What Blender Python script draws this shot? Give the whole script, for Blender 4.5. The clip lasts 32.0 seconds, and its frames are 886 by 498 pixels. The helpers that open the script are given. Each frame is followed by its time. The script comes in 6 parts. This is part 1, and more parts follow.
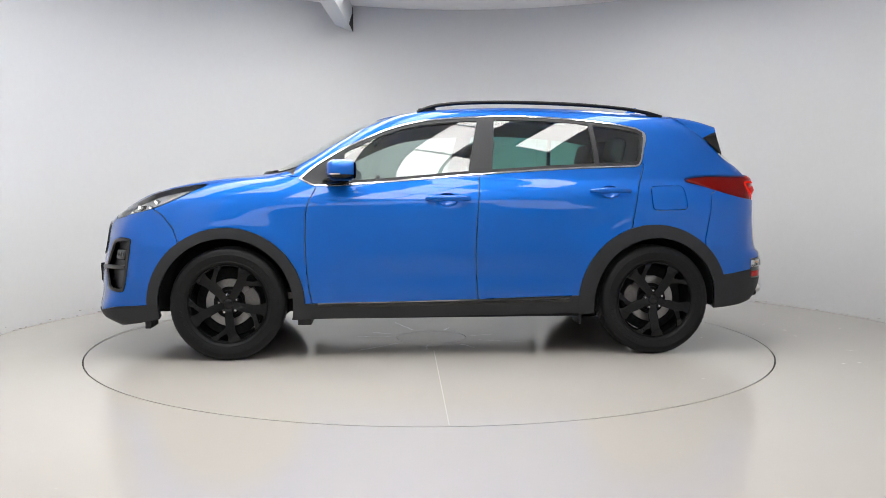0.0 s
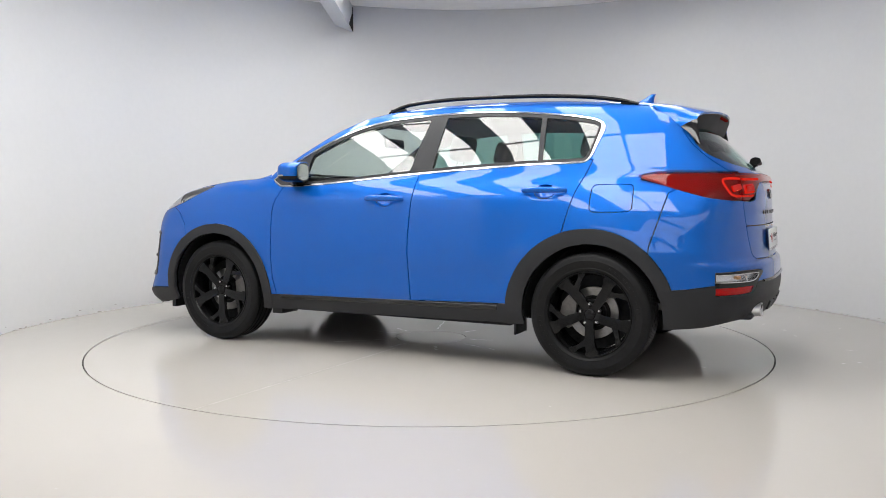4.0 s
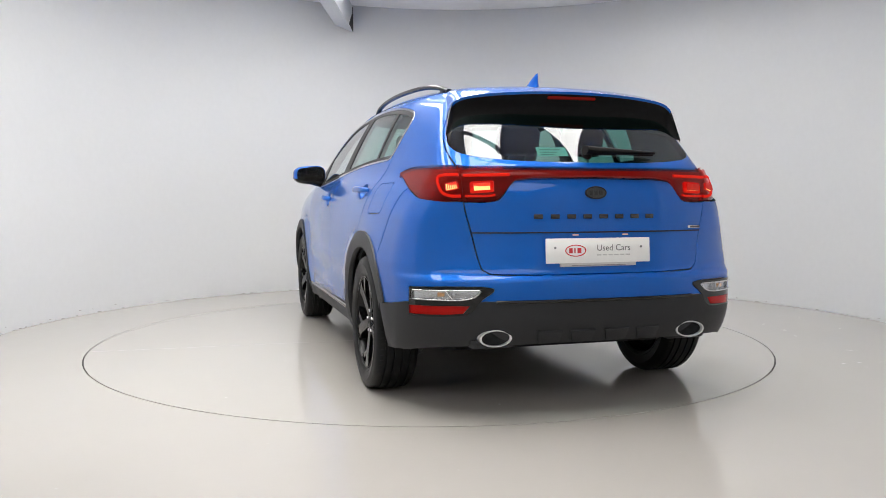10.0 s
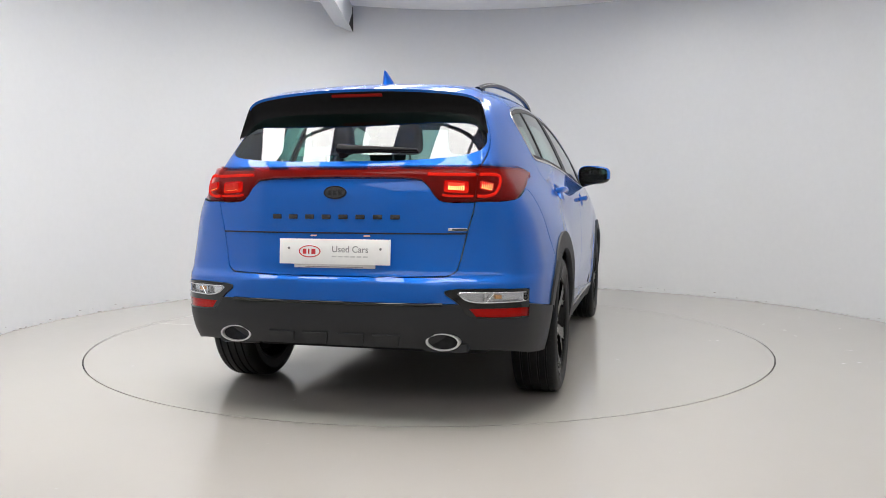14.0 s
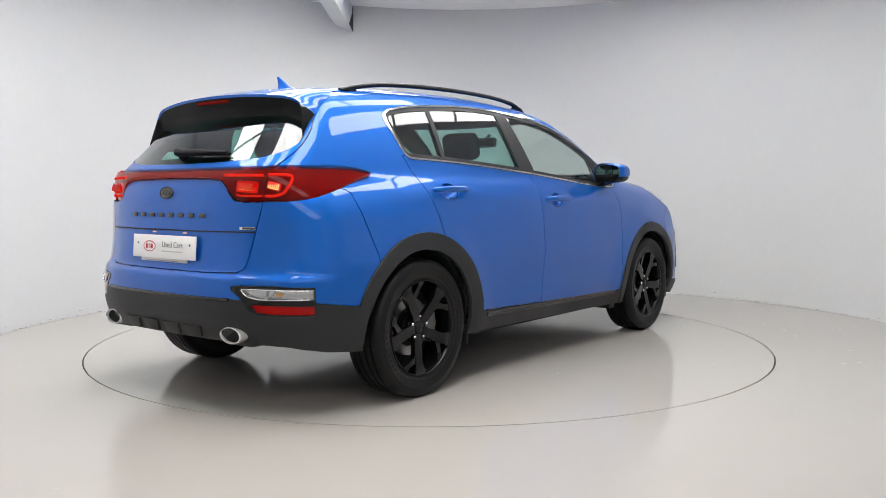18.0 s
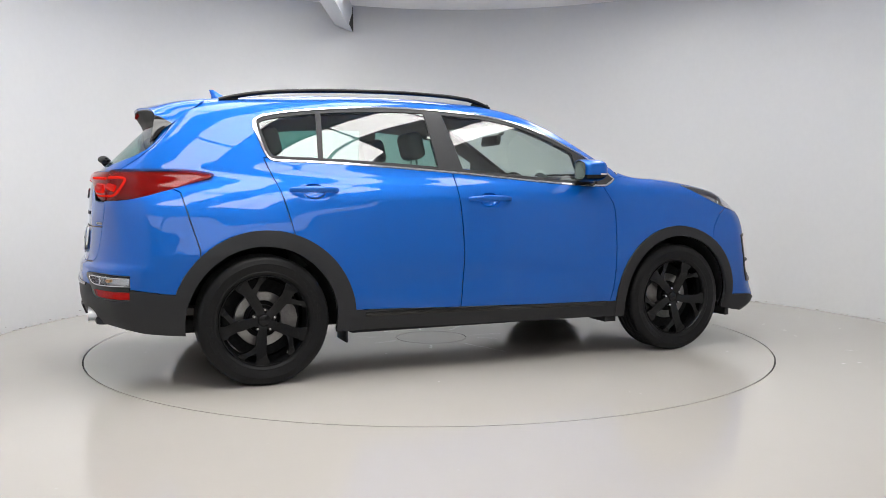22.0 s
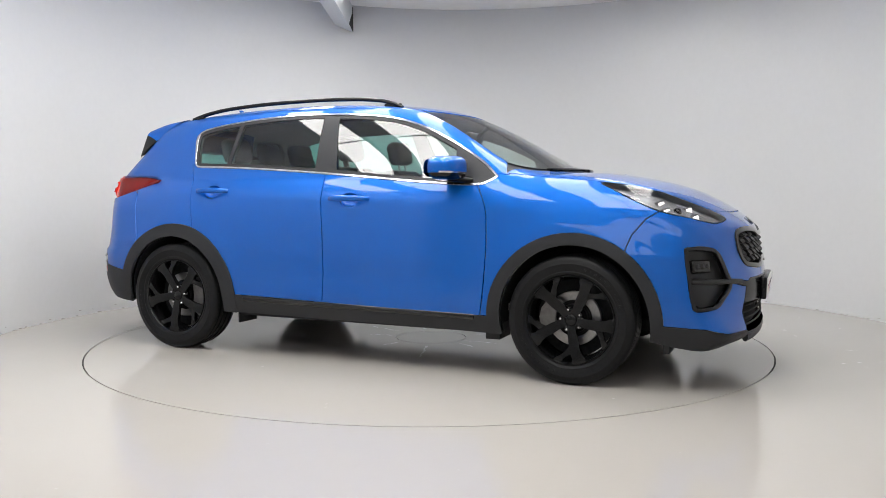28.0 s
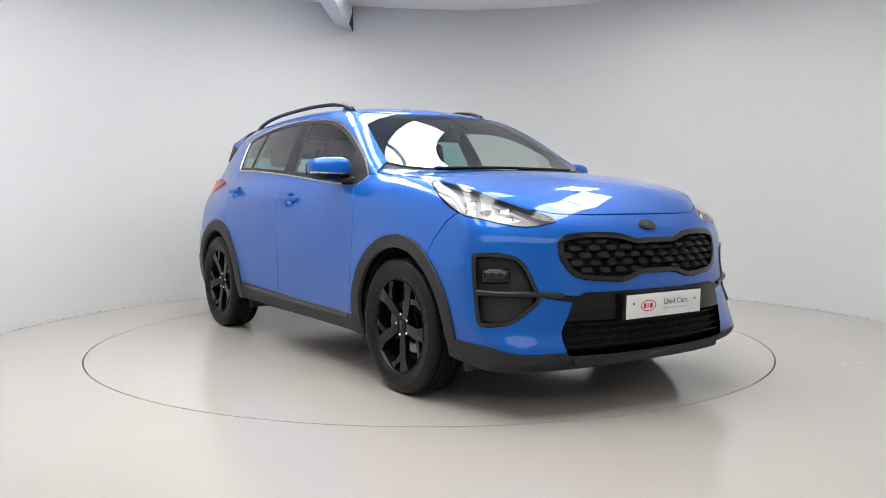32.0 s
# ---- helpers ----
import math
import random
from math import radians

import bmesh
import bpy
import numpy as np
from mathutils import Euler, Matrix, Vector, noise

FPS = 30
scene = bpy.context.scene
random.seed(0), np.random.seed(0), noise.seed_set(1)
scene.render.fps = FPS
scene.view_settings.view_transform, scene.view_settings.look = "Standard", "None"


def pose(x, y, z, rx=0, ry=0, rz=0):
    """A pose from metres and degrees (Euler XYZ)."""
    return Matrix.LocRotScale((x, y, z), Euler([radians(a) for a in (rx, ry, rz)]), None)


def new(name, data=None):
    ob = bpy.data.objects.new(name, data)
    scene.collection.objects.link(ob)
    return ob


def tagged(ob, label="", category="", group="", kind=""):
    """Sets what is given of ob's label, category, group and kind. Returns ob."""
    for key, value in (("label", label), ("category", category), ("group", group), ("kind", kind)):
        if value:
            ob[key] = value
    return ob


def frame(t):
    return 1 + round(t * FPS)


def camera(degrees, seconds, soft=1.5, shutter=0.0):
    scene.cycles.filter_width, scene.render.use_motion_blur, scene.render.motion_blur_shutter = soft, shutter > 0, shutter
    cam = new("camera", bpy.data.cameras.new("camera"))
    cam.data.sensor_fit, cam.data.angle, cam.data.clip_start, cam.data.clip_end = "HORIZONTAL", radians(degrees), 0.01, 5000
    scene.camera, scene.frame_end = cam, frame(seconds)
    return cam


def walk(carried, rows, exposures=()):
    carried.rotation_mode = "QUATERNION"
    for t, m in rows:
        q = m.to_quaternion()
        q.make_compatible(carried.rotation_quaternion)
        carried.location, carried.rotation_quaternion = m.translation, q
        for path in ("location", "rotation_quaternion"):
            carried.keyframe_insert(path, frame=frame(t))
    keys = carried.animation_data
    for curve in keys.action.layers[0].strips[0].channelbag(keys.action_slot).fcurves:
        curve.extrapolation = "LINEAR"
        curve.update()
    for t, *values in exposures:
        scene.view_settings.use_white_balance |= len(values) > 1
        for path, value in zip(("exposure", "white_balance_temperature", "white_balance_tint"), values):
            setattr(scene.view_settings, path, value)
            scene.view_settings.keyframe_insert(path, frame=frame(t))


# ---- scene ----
# Turntable centre is the world's origin; the camera stands still on -y and looks along +y.
EYE_D, EYE_H = 5.821, 1.011
cam = camera(56.94, 32.0, 0.75)
STAND = pose(0, -EYE_D, EYE_H, 90 - 3.705, -0.02, -0.838)
walk(cam, [(0, STAND), (32, STAND)], [(0, 0.0, 6500, 10), (32, 0.0, 6500, 10)])

# the turning of table and car: seconds, degrees of the car's nose from +x
TURN = [(0, 184.02), (1, 176.42), (2, 168.53), (3, 160.45), (3.5, 156.45), (5.5, 140.42), (6, 136.45), (7, 128.75), (8, 120.98), (9, 113.27),
        (10, 105.6), (11, 97.94), (12, 90.31), (13, 82.68), (14, 75.06), (15, 67.42), (15.5, 63.63), (17.5, 52.72), (18, 51.03), (18.5, 48.6),
        (19, 45.2), (19.5, 41.38), (20, 37.56), (21, 29.82), (22, 22.1), (23, 14.2), (24, 6.68), (25, -0.96), (25.5, -4.87), (27.5, -20.66), (28, -24.62),
        (29, -32.7), (30, -40.68), (31, -48.58), (32, -56.4)]
CAR_SHIFT = Matrix.Translation((-0.0475, -0.160, 0))
ROOM_C, ROOM_R, ROOM_H = (0.28, 0.0), 3.43, 3.09
TABLE_R = 2.288

# ---- world and light ----
world = bpy.data.worlds.new("world")
scene.world = world
world.use_nodes = True
world.node_tree.nodes["Background"].inputs[0].default_value = (0.55, 0.6, 0.7, 1)
world.node_tree.nodes["Background"].inputs[1].default_value = 0.05
LAMP_STRENGTH = 10.2
FILL_STRENGTH = 2.5
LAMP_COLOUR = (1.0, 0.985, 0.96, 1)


# ---- materials ----
def nodes_of(name):
    m = bpy.data.materials.new(name)
    m.use_nodes = True
    t = m.node_tree
    return m, t, t.nodes["Principled BSDF"]


def add(t, kind, **sockets):
    n = t.nodes.new(kind)
    for k, v in sockets.items():
        n.inputs[k.replace("_", " ")].default_value = v
    return n


def ramp(t, fac, stops):
    r = t.nodes.new("ShaderNodeValToRGB")
    while len(r.color_ramp.elements) < len(stops):
        r.color_ramp.elements.new(0.5)
    for e, (p, c) in zip(r.color_ramp.elements, stops):
        e.position, e.color = p, (*c, 1) if len(c) == 3 else c
    t.links.new(fac, r.inputs[0])
    return r.outputs[0]


def surface(name, colour, rough=0.5, metal=0.0, vary=0.08, grain=40.0, bump=0.0, bump_scale=200.0, coat=0.0, coat_rough=0.03, stain=0.0, stain_scale=1.5, spec=0.5):
    """A plain surface with variation at two scales and a fine relief."""
    m, t, b = nodes_of(name)
    co = t.nodes.new("ShaderNodeTexCoord")
    n1 = add(t, "ShaderNodeTexNoise", Scale=grain, Detail=4.0)
    n2 = add(t, "ShaderNodeTexNoise", Scale=stain_scale, Detail=5.0, Roughness=0.6)
    t.links.new(co.outputs["Object"], n1.inputs["Vector"])
    t.links.new(co.outputs["Object"], n2.inputs["Vector"])
    lo, hi = [c * (1 - vary) for c in colour], [min(1, c * (1 + vary)) for c in colour]
    c1 = ramp(t, n1.outputs[0], [(0.3, lo), (0.7, hi)])
    if stain:
        mix = t.nodes.new("ShaderNodeMix")
        mix.data_type = "RGBA"
        mix.blend_type = "MULTIPLY"
        mix.inputs[0].default_value = 1.0
        t.links.new(c1, mix.inputs[6])
        t.links.new(ramp(t, n2.outputs[0], [(0.3, [1 - stain] * 3), (0.65, (1, 1, 1))]), mix.inputs[7])
        c1 = mix.outputs[2]
    t.links.new(c1, b.inputs["Base Color"])
    rr = ramp(t, n2.outputs[0], [(0.3, [max(0, rough * 0.85)] * 3), (0.7, [min(1, rough * 1.15)] * 3)])
    t.links.new(rr, b.inputs["Roughness"])
    b.inputs["Metallic"].default_value = metal
    b.inputs["Specular IOR Level"].default_value = spec
    b.inputs["Coat Weight"].default_value = coat
    b.inputs["Coat Roughness"].default_value = coat_rough
    if bump:
        n3 = add(t, "ShaderNodeTexNoise", Scale=bump_scale, Detail=3.0)
        t.links.new(co.outputs["Object"], n3.inputs["Vector"])
        bp = add(t, "ShaderNodeBump", Strength=bump, Distance=0.001)
        t.links.new(n3.outputs[0], bp.inputs["Height"])
        t.links.new(bp.outputs[0], b.inputs["Normal"])
    return m


def glass(name, tint, gloss_rough=0.0, ior=1.5):
    """A thin tinted pane: see-through colour plus mirror gloss by Fresnel."""
    m, t, b = nodes_of(name)
    t.nodes.remove(b)
    tr = add(t, "ShaderNodeBsdfTransparent", Color=(*tint, 1))
    gl = add(t, "ShaderNodeBsdfGlossy", Color=(1, 1, 1, 1), Roughness=gloss_rough)
    lw = add(t, "ShaderNodeLayerWeight", Blend=0.5)
    pw = t.nodes.new("ShaderNodeMath")
    pw.operation = "POWER"
    pw.inputs[1].default_value = 5.0
    t.links.new(lw.outputs["Facing"], pw.inputs[0])
    low = ((ior - 1) / (ior + 1)) ** 2
    fr = t.nodes.new("ShaderNodeMath")
    fr.operation = "MULTIPLY_ADD"
    fr.inputs[1].default_value = 1.0 - low
    fr.inputs[2].default_value = low
    t.links.new(pw.outputs[0], fr.inputs[0])
    mx = t.nodes.new("ShaderNodeMixShader")
    t.links.new(fr.outputs[0], mx.inputs[0])
    t.links.new(tr.outputs[0], mx.inputs[1])
    t.links.new(gl.outputs[0], mx.inputs[2])
    t.links.new(mx.outputs[0], t.nodes["Material Output"].inputs[0])
    return m


def glowing(name, colour, strength):
    m, t, b = nodes_of(name)
    b.inputs["Base Color"].default_value = (*[0.3 * c for c in colour[:3]], 1)
    b.inputs["Specular IOR Level"].default_value = 0.0
    b.inputs["Emission Color"].default_value = colour
    b.inputs["Emission Strength"].default_value = strength
    return m


def car_paint(name):
    m, t, b = nodes_of(name)
    co = t.nodes.new("ShaderNodeTexCoord")
    fl = add(t, "ShaderNodeTexNoise", Scale=900.0, Detail=2.0)
    bg = add(t, "ShaderNodeTexNoise", Scale=3.0, Detail=3.0)
    t.links.new(co.outputs["Object"], fl.inputs["Vector"])
    t.links.new(co.outputs["Object"], bg.inputs["Vector"])
    t.links.new(ramp(t, fl.outputs[0], [(0.35, (0.0002, 0.078, 0.375)), (0.7, (0.0004, 0.124, 0.535))]), b.inputs["Base Color"])
    b.inputs["Metallic"].default_value = 0.55
    b.inputs["Specular IOR Level"].default_value = 0.1
    t.links.new(ramp(t, bg.outputs[0], [(0.3, [0.46] * 3), (0.7, [0.52] * 3)]), b.inputs["Roughness"])
    b.inputs["Coat Weight"].default_value = 1.0
    b.inputs["Coat Roughness"].default_value = 0.02
    b.inputs["Coat IOR"].default_value = 1.42
    wv = add(t, "ShaderNodeTexNoise", Scale=60.0, Detail=1.0)
    t.links.new(co.outputs["Object"], wv.inputs["Vector"])
    bp = add(t, "ShaderNodeBump", Strength=0.03, Distance=0.0006)
    t.links.new(wv.outputs[0], bp.inputs["Height"])
    t.links.new(bp.outputs[0], b.inputs["Coat Normal"])
    return m


PAINT = car_paint("blue_paint")
BLACK_TRIM = surface("black_textured_plastic", (0.0150, 0.0160, 0.0185), 0.52, vary=0.2, grain=300, bump=0.25, bump_scale=900, spec=0.35)
GLOSS_BLACK = surface("gloss_black", (0.004, 0.004, 0.0045), 0.07, vary=0.1, coat=0.15, spec=0.4)
SATIN_TRIM = surface("satin_dark_plastic", (0.013, 0.0135, 0.0148), 0.32, vary=0.15, grain=150, spec=0.35)
DULL_BLACK = surface("dull_black_plastic", (0.004, 0.004, 0.0045), 0.55, vary=0.2, spec=0.15)
GRILLE_BLACK = surface("black_grille_plastic", (0.011, 0.0112, 0.0125), 0.45, vary=0.15, spec=0.25)
SATIN_BLACK = surface("satin_black", (0.0045, 0.0048, 0.0055), 0.20, vary=0.15, spec=0.24)
DARK_VOID = surface("dark_underbody", (0.016, 0.0165, 0.018), 0.85, vary=0.3, spec=0.1)
CHROME = surface("chrome", (0.62, 0.62, 0.635), 0.14, 1.0, vary=0.02)
SATIN_CHROME = surface("satin_chrome", (0.7, 0.7, 0.71), 0.24, 1.0, vary=0.03)
BRUSHED = surface("brushed_steel", (0.74, 0.74, 0.75), 0.42, 0.8, vary=0.03)
STEEL = surface("brake_steel", (0.27, 0.267, 0.263), 0.34, 1.0, vary=0.1, grain=80)
RUBBER = surface("tyre_rubber", (0.0066, 0.0069, 0.0077), 0.46, vary=0.2, grain=60, bump=0.15, bump_scale=300, stain=0.2, stain_scale=6, spec=0.2)
GLASS_CLEAR = glass("green_tinted_glass", (0.74, 0.84, 0.80), ior=1.8)
GLASS_DARK = glass("dark_tinted_glass", (0.32, 0.59, 0.54), ior=1.8)
GLASS_SCREEN = glass("windscreen_glass", (0.86, 0.93, 0.90), ior=1.7)
LAMP_CLEAR = glass("clear_lamp_cover", (0.93, 0.94, 0.95))
LAMP_RED = glass("red_lamp_cover", (0.85, 0.10, 0.08), ior=1.36)
RED_BACK = surface("red_reflector_foil", (0.17, 0.022, 0.016), 0.4, vary=0.1, grain=200)
LINING = surface("grey_cabin_lining", (0.22, 0.22, 0.215), 0.85, vary=0.15, grain=200, bump=0.2)
GLOW_WHITE = glowing("lit_white_lamp", (1.0, 0.97, 0.92, 1), 1.3)
GLOW_RED = glowing("lit_red_lamp", (1.0, 0.025, 0.012, 1), 0.45)
REFLEX = surface("red_reflex", (0.55, 0.02, 0.015), 0.35, vary=0.1, grain=300)
GLOW_WARM = glowing("lit_bulb", (1.0, 0.52, 0.18, 1), 1.9)
GLOW_DIM = glowing("dim_plate_lamp", (1.0, 0.72, 0.5, 1), 0.35)
GLOW_BRAKE = glowing("dim_red_lamp", (0.30, 0.02, 0.015, 1), 0.15)
AMBER = surface("amber_bulb", (0.60, 0.30, 0.12), 0.3, vary=0.1)
PLATE_WHITE = surface("white_plate", (0.78, 0.78, 0.77), 0.35, vary=0.02, grain=30)
PLATE_INK = surface("grey_ink", (0.16, 0.16, 0.17), 0.5, vary=0.05)
PLATE_PALE = surface("pale_ink", (0.50, 0.50, 0.50), 0.5, vary=0.05)
LOGO_RED = surface("red_ink", (0.50, 0.02, 0.03), 0.45, vary=0.05)
BADGE = surface("dark_badge", (0.012, 0.013, 0.016), 0.25, vary=0.1, coat=0.5)
SEAT = surface("black_seat_cloth", (0.05, 0.05, 0.052), 0.8, vary=0.2, grain=120, bump=0.3, bump_scale=500)
DASH = surface("dark_dashboard", (0.03, 0.03, 0.031), 0.6, vary=0.15, grain=200, bump=0.2, bump_scale=700)
# silver darkened to stand for a dim reflection
MIRROR = surface("dimmed_mirror_silver", (0.22, 0.225, 0.23), 0.02, 1.0, vary=0.01)
STICKER = surface("pale_sticker", (0.52, 0.60, 0.55), 0.6, vary=0.05)
LAMP_SILVER = surface("silver_lamp_reflector", (0.46, 0.46, 0.47), 0.45, 0.4, vary=0.1, grain=40)
SATIN_GREY = surface("dark_silver_plastic", (0.13, 0.13, 0.135), 0.38, 0.4, vary=0.08, grain=60)
LAMP_BOWL = surface("silver_lamp_bowl", (0.29, 0.29, 0.297), 0.36, 0.3, vary=0.15, grain=30)


# ---- mesh helpers ----
def finish(bm, name, material, parent=None, label="", smooth=None, m=None):
    me = bpy.data.meshes.new(name)
    bm.normal_update()
    bm.to_mesh(me)
    bm.free()
    me.materials.append(material)
    if smooth is not None:
        me.shade_smooth()
        me.set_sharp_from_angle(angle=radians(smooth))
    ob = new(name, me)
    if parent:
        ob.parent = parent
    if m is not None:
        ob.matrix_basis = m
    if label:
        tagged(ob, label)
    return ob


def part(name, bm, material, parent, label="", smooth=35):
    return finish(bm, name, material, parent, label, smooth)


def box(bm, lo, hi, bevel=0.0, seg=2, m=None):
    r = bmesh.ops.create_cube(bm, size=1.0)
    vs = r["verts"]
    for v in vs:
        v.co = Vector([l + (c + 0.5) * (h - l) for c, l, h in zip(v.co, lo, hi)])
    if bevel:
        es = list({e for v in vs for e in v.link_edges})
        made = bmesh.ops.bevel(bm, geom=es, offset=bevel, segments=seg, profile=0.5, affect="EDGES")
        vs = list({v for f in made["faces"] for v in f.verts} | {v for v in vs if v.is_valid})
    if m is not None:
        bmesh.ops.transform(bm, matrix=m, verts=vs)
    return vs


def lathe(bm, profile, n=64, m=None, closed=False):
    """Turns a profile of (radius, along) about the y axis."""
    rings = []
    for r, a in profile:
        rings.append([bm.verts.new((r * math.cos(2 * math.pi * k / n), a, r * math.sin(2 * math.pi * k / n))) for k in range(n)])
    pairs = list(zip(rings, rings[1:])) + ([(rings[-1], rings[0])] if closed else [])
    for p, q in pairs:
        for k in range(n):
            bm.faces.new((p[k], p[(k + 1) % n], q[(k + 1) % n], q[k]))
    if m is not None:
        bmesh.ops.transform(bm, matrix=m, verts=[v for r in rings for v in r])
    return rings


def prism(bm, outline, lo, hi, bevel=0.0, seg=2):
    """A solid with the outline (x, y) from z lo to hi."""
    a = [bm.verts.new((x, y, lo)) for x, y in outline]
    b = [bm.verts.new((x, y, hi)) for x, y in outline]
    n = len(a)
    bm.faces.new(a[::-1])
    top = bm.faces.new(b)
    for k in range(n):
        bm.faces.new((a[k], a[(k + 1) % n], b[(k + 1) % n], b[k]))
    if bevel:
        bmesh.ops.bevel(bm, geom=list(top.edges), offset=bevel, segments=seg, profile=0.5, affect="EDGES")
    return a + b


def tube(bm, path, radius, n=10, flat=1.0, up=(0, 0, 1), closed=False):
    """A tube along the path; flat squeezes it along up; radius may be a function of 0..1."""
    pts = [Vector(p) for p in path]
    rings = []
    for i, p in enumerate(pts):
        if closed:
            d = pts[(i + 1) % len(pts)] - pts[i - 1]
        else:
            d = pts[min(i + 1, len(pts) - 1)] - pts[max(i - 1, 0)]
        d.normalize()
        s = d.cross(Vector(up)).normalized()
        w = s.cross(d)
        r = radius(i / (len(pts) - 1)) if callable(radius) else radius
        rings.append([bm.verts.new(p + s * r * math.cos(2 * math.pi * k / n) + w * r * flat * math.sin(2 * math.pi * k / n)) for k in range(n)])
    for a, b in list(zip(rings, rings[1:])) + ([(rings[-1], rings[0])] if closed else []):
        for k in range(n):
            bm.faces.new((a[k], a[(k + 1) % n], b[(k + 1) % n], b[k]))
    if not closed:
        bm.faces.new(rings[0][::-1])
        bm.faces.new(rings[-1])
    bmesh.ops.recalc_face_normals(bm, faces=bm.faces[:])
    return rings


def spline(pts, n=8, closed=False):
    """Catmull-Rom curve through the points, n steps a span."""
    P = [np.array(p, float) for p in pts]
    out = []
    m = len(P)
    for i in range(m if closed else m - 1):
        g = (lambda k: P[k % m]) if closed else (lambda k: P[min(max(k, 0), m - 1)])
        a, b, c, d = g(i - 1), g(i), g(i + 1), g(i + 2)
        for k in range(n):
            u = k / n
            out.append(0.5 * (2 * b + (c - a) * u + (2 * a - 5 * b + 4 * c - d) * u * u + (3 * b - 3 * c + d - a) * u ** 3))
    if not closed:
        out.append(P[-1])
    return out


# ---- the room ----
def floor_material():
    m, t, b = nodes_of("painted_floor")
    co = t.nodes.new("ShaderNodeTexCoord")
    n1 = add(t, "ShaderNodeTexNoise", Scale=1.1, Detail=6.0, Roughness=0.6)
    n2 = add(t, "ShaderNodeTexNoise", Scale=55.0, Detail=3.0)
    n3 = add(t, "ShaderNodeTexNoise", Scale=9.0, Detail=6.0, Roughness=0.7)
    for n in (n1, n2, n3):
        t.links.new(co.outputs["Object"], n.inputs["Vector"])
    c = ramp(t, n1.outputs[0], [(0.3, (0.428, 0.402, 0.374)), (0.7, (0.438, 0.412, 0.384))])
    d = ramp(t, n3.outputs[0], [(0.2, (0.985, 0.985, 0.985)), (0.5, (1, 1, 1))])
    mx = t.nodes.new("ShaderNodeMix")
    mx.data_type, mx.blend_type = "RGBA", "MULTIPLY"
    mx.inputs[0].default_value = 0.6
    t.links.new(c, mx.inputs[6])
    t.links.new(d, mx.inputs[7])
    t.links.new(mx.outputs[2], b.inputs["Base Color"])
    t.links.new(ramp(t, n3.outputs[0], [(0.3, [0.15] * 3), (0.7, [0.10] * 3)]), b.inputs["Roughness"])
    bp = add(t, "ShaderNodeBump", Strength=0.05, Distance=0.002)
    t.links.new(n2.outputs[0], bp.inputs["Height"])
    t.links.new(bp.outputs[0], b.inputs["Normal"])
    return m


FLOOR_PAINT = floor_material()
WALL_PAINT = surface("white_wall_paint", (0.633, 0.636, 0.638), 0.75, vary=0.01, grain=20, bump=0.05, bump_scale=120, stain=0.03, stain_scale=0.8)
CEILING_PAINT = surface("white_ceiling_paint", (0.88, 0.88, 0.885), 0.8, vary=0.04, grain=5)
BEAM_PAINT = surface("white_beam_paint", (0.62, 0.64, 0.67), 0.5, vary=0.03)
SCUFF = surface("scuff_mark", (0.34, 0.32, 0.30), 0.6, vary=0.2)
SCUFF_PALE = surface("pale_scuff", (0.33, 0.315, 0.29), 0.6, vary=0.2)
GAP = surface("dark_gap", (0.008, 0.008, 0.008), 0.9)


def arc_sheet(bm, r0, r1, z, c, a0, a1, n=160):
    rows = []
    for k in range(n + 1):
        a = radians(a0 + (a1 - a0) * k / n)
        rows.append([bm.verts.new((c[0] + r * math.cos(a), c[1] + r * math.sin(a), z)) for r in (r0, r1)])
    for p, q in zip(rows, rows[1:]):
        bm.faces.new((p[0], p[1], q[1], q[0]))


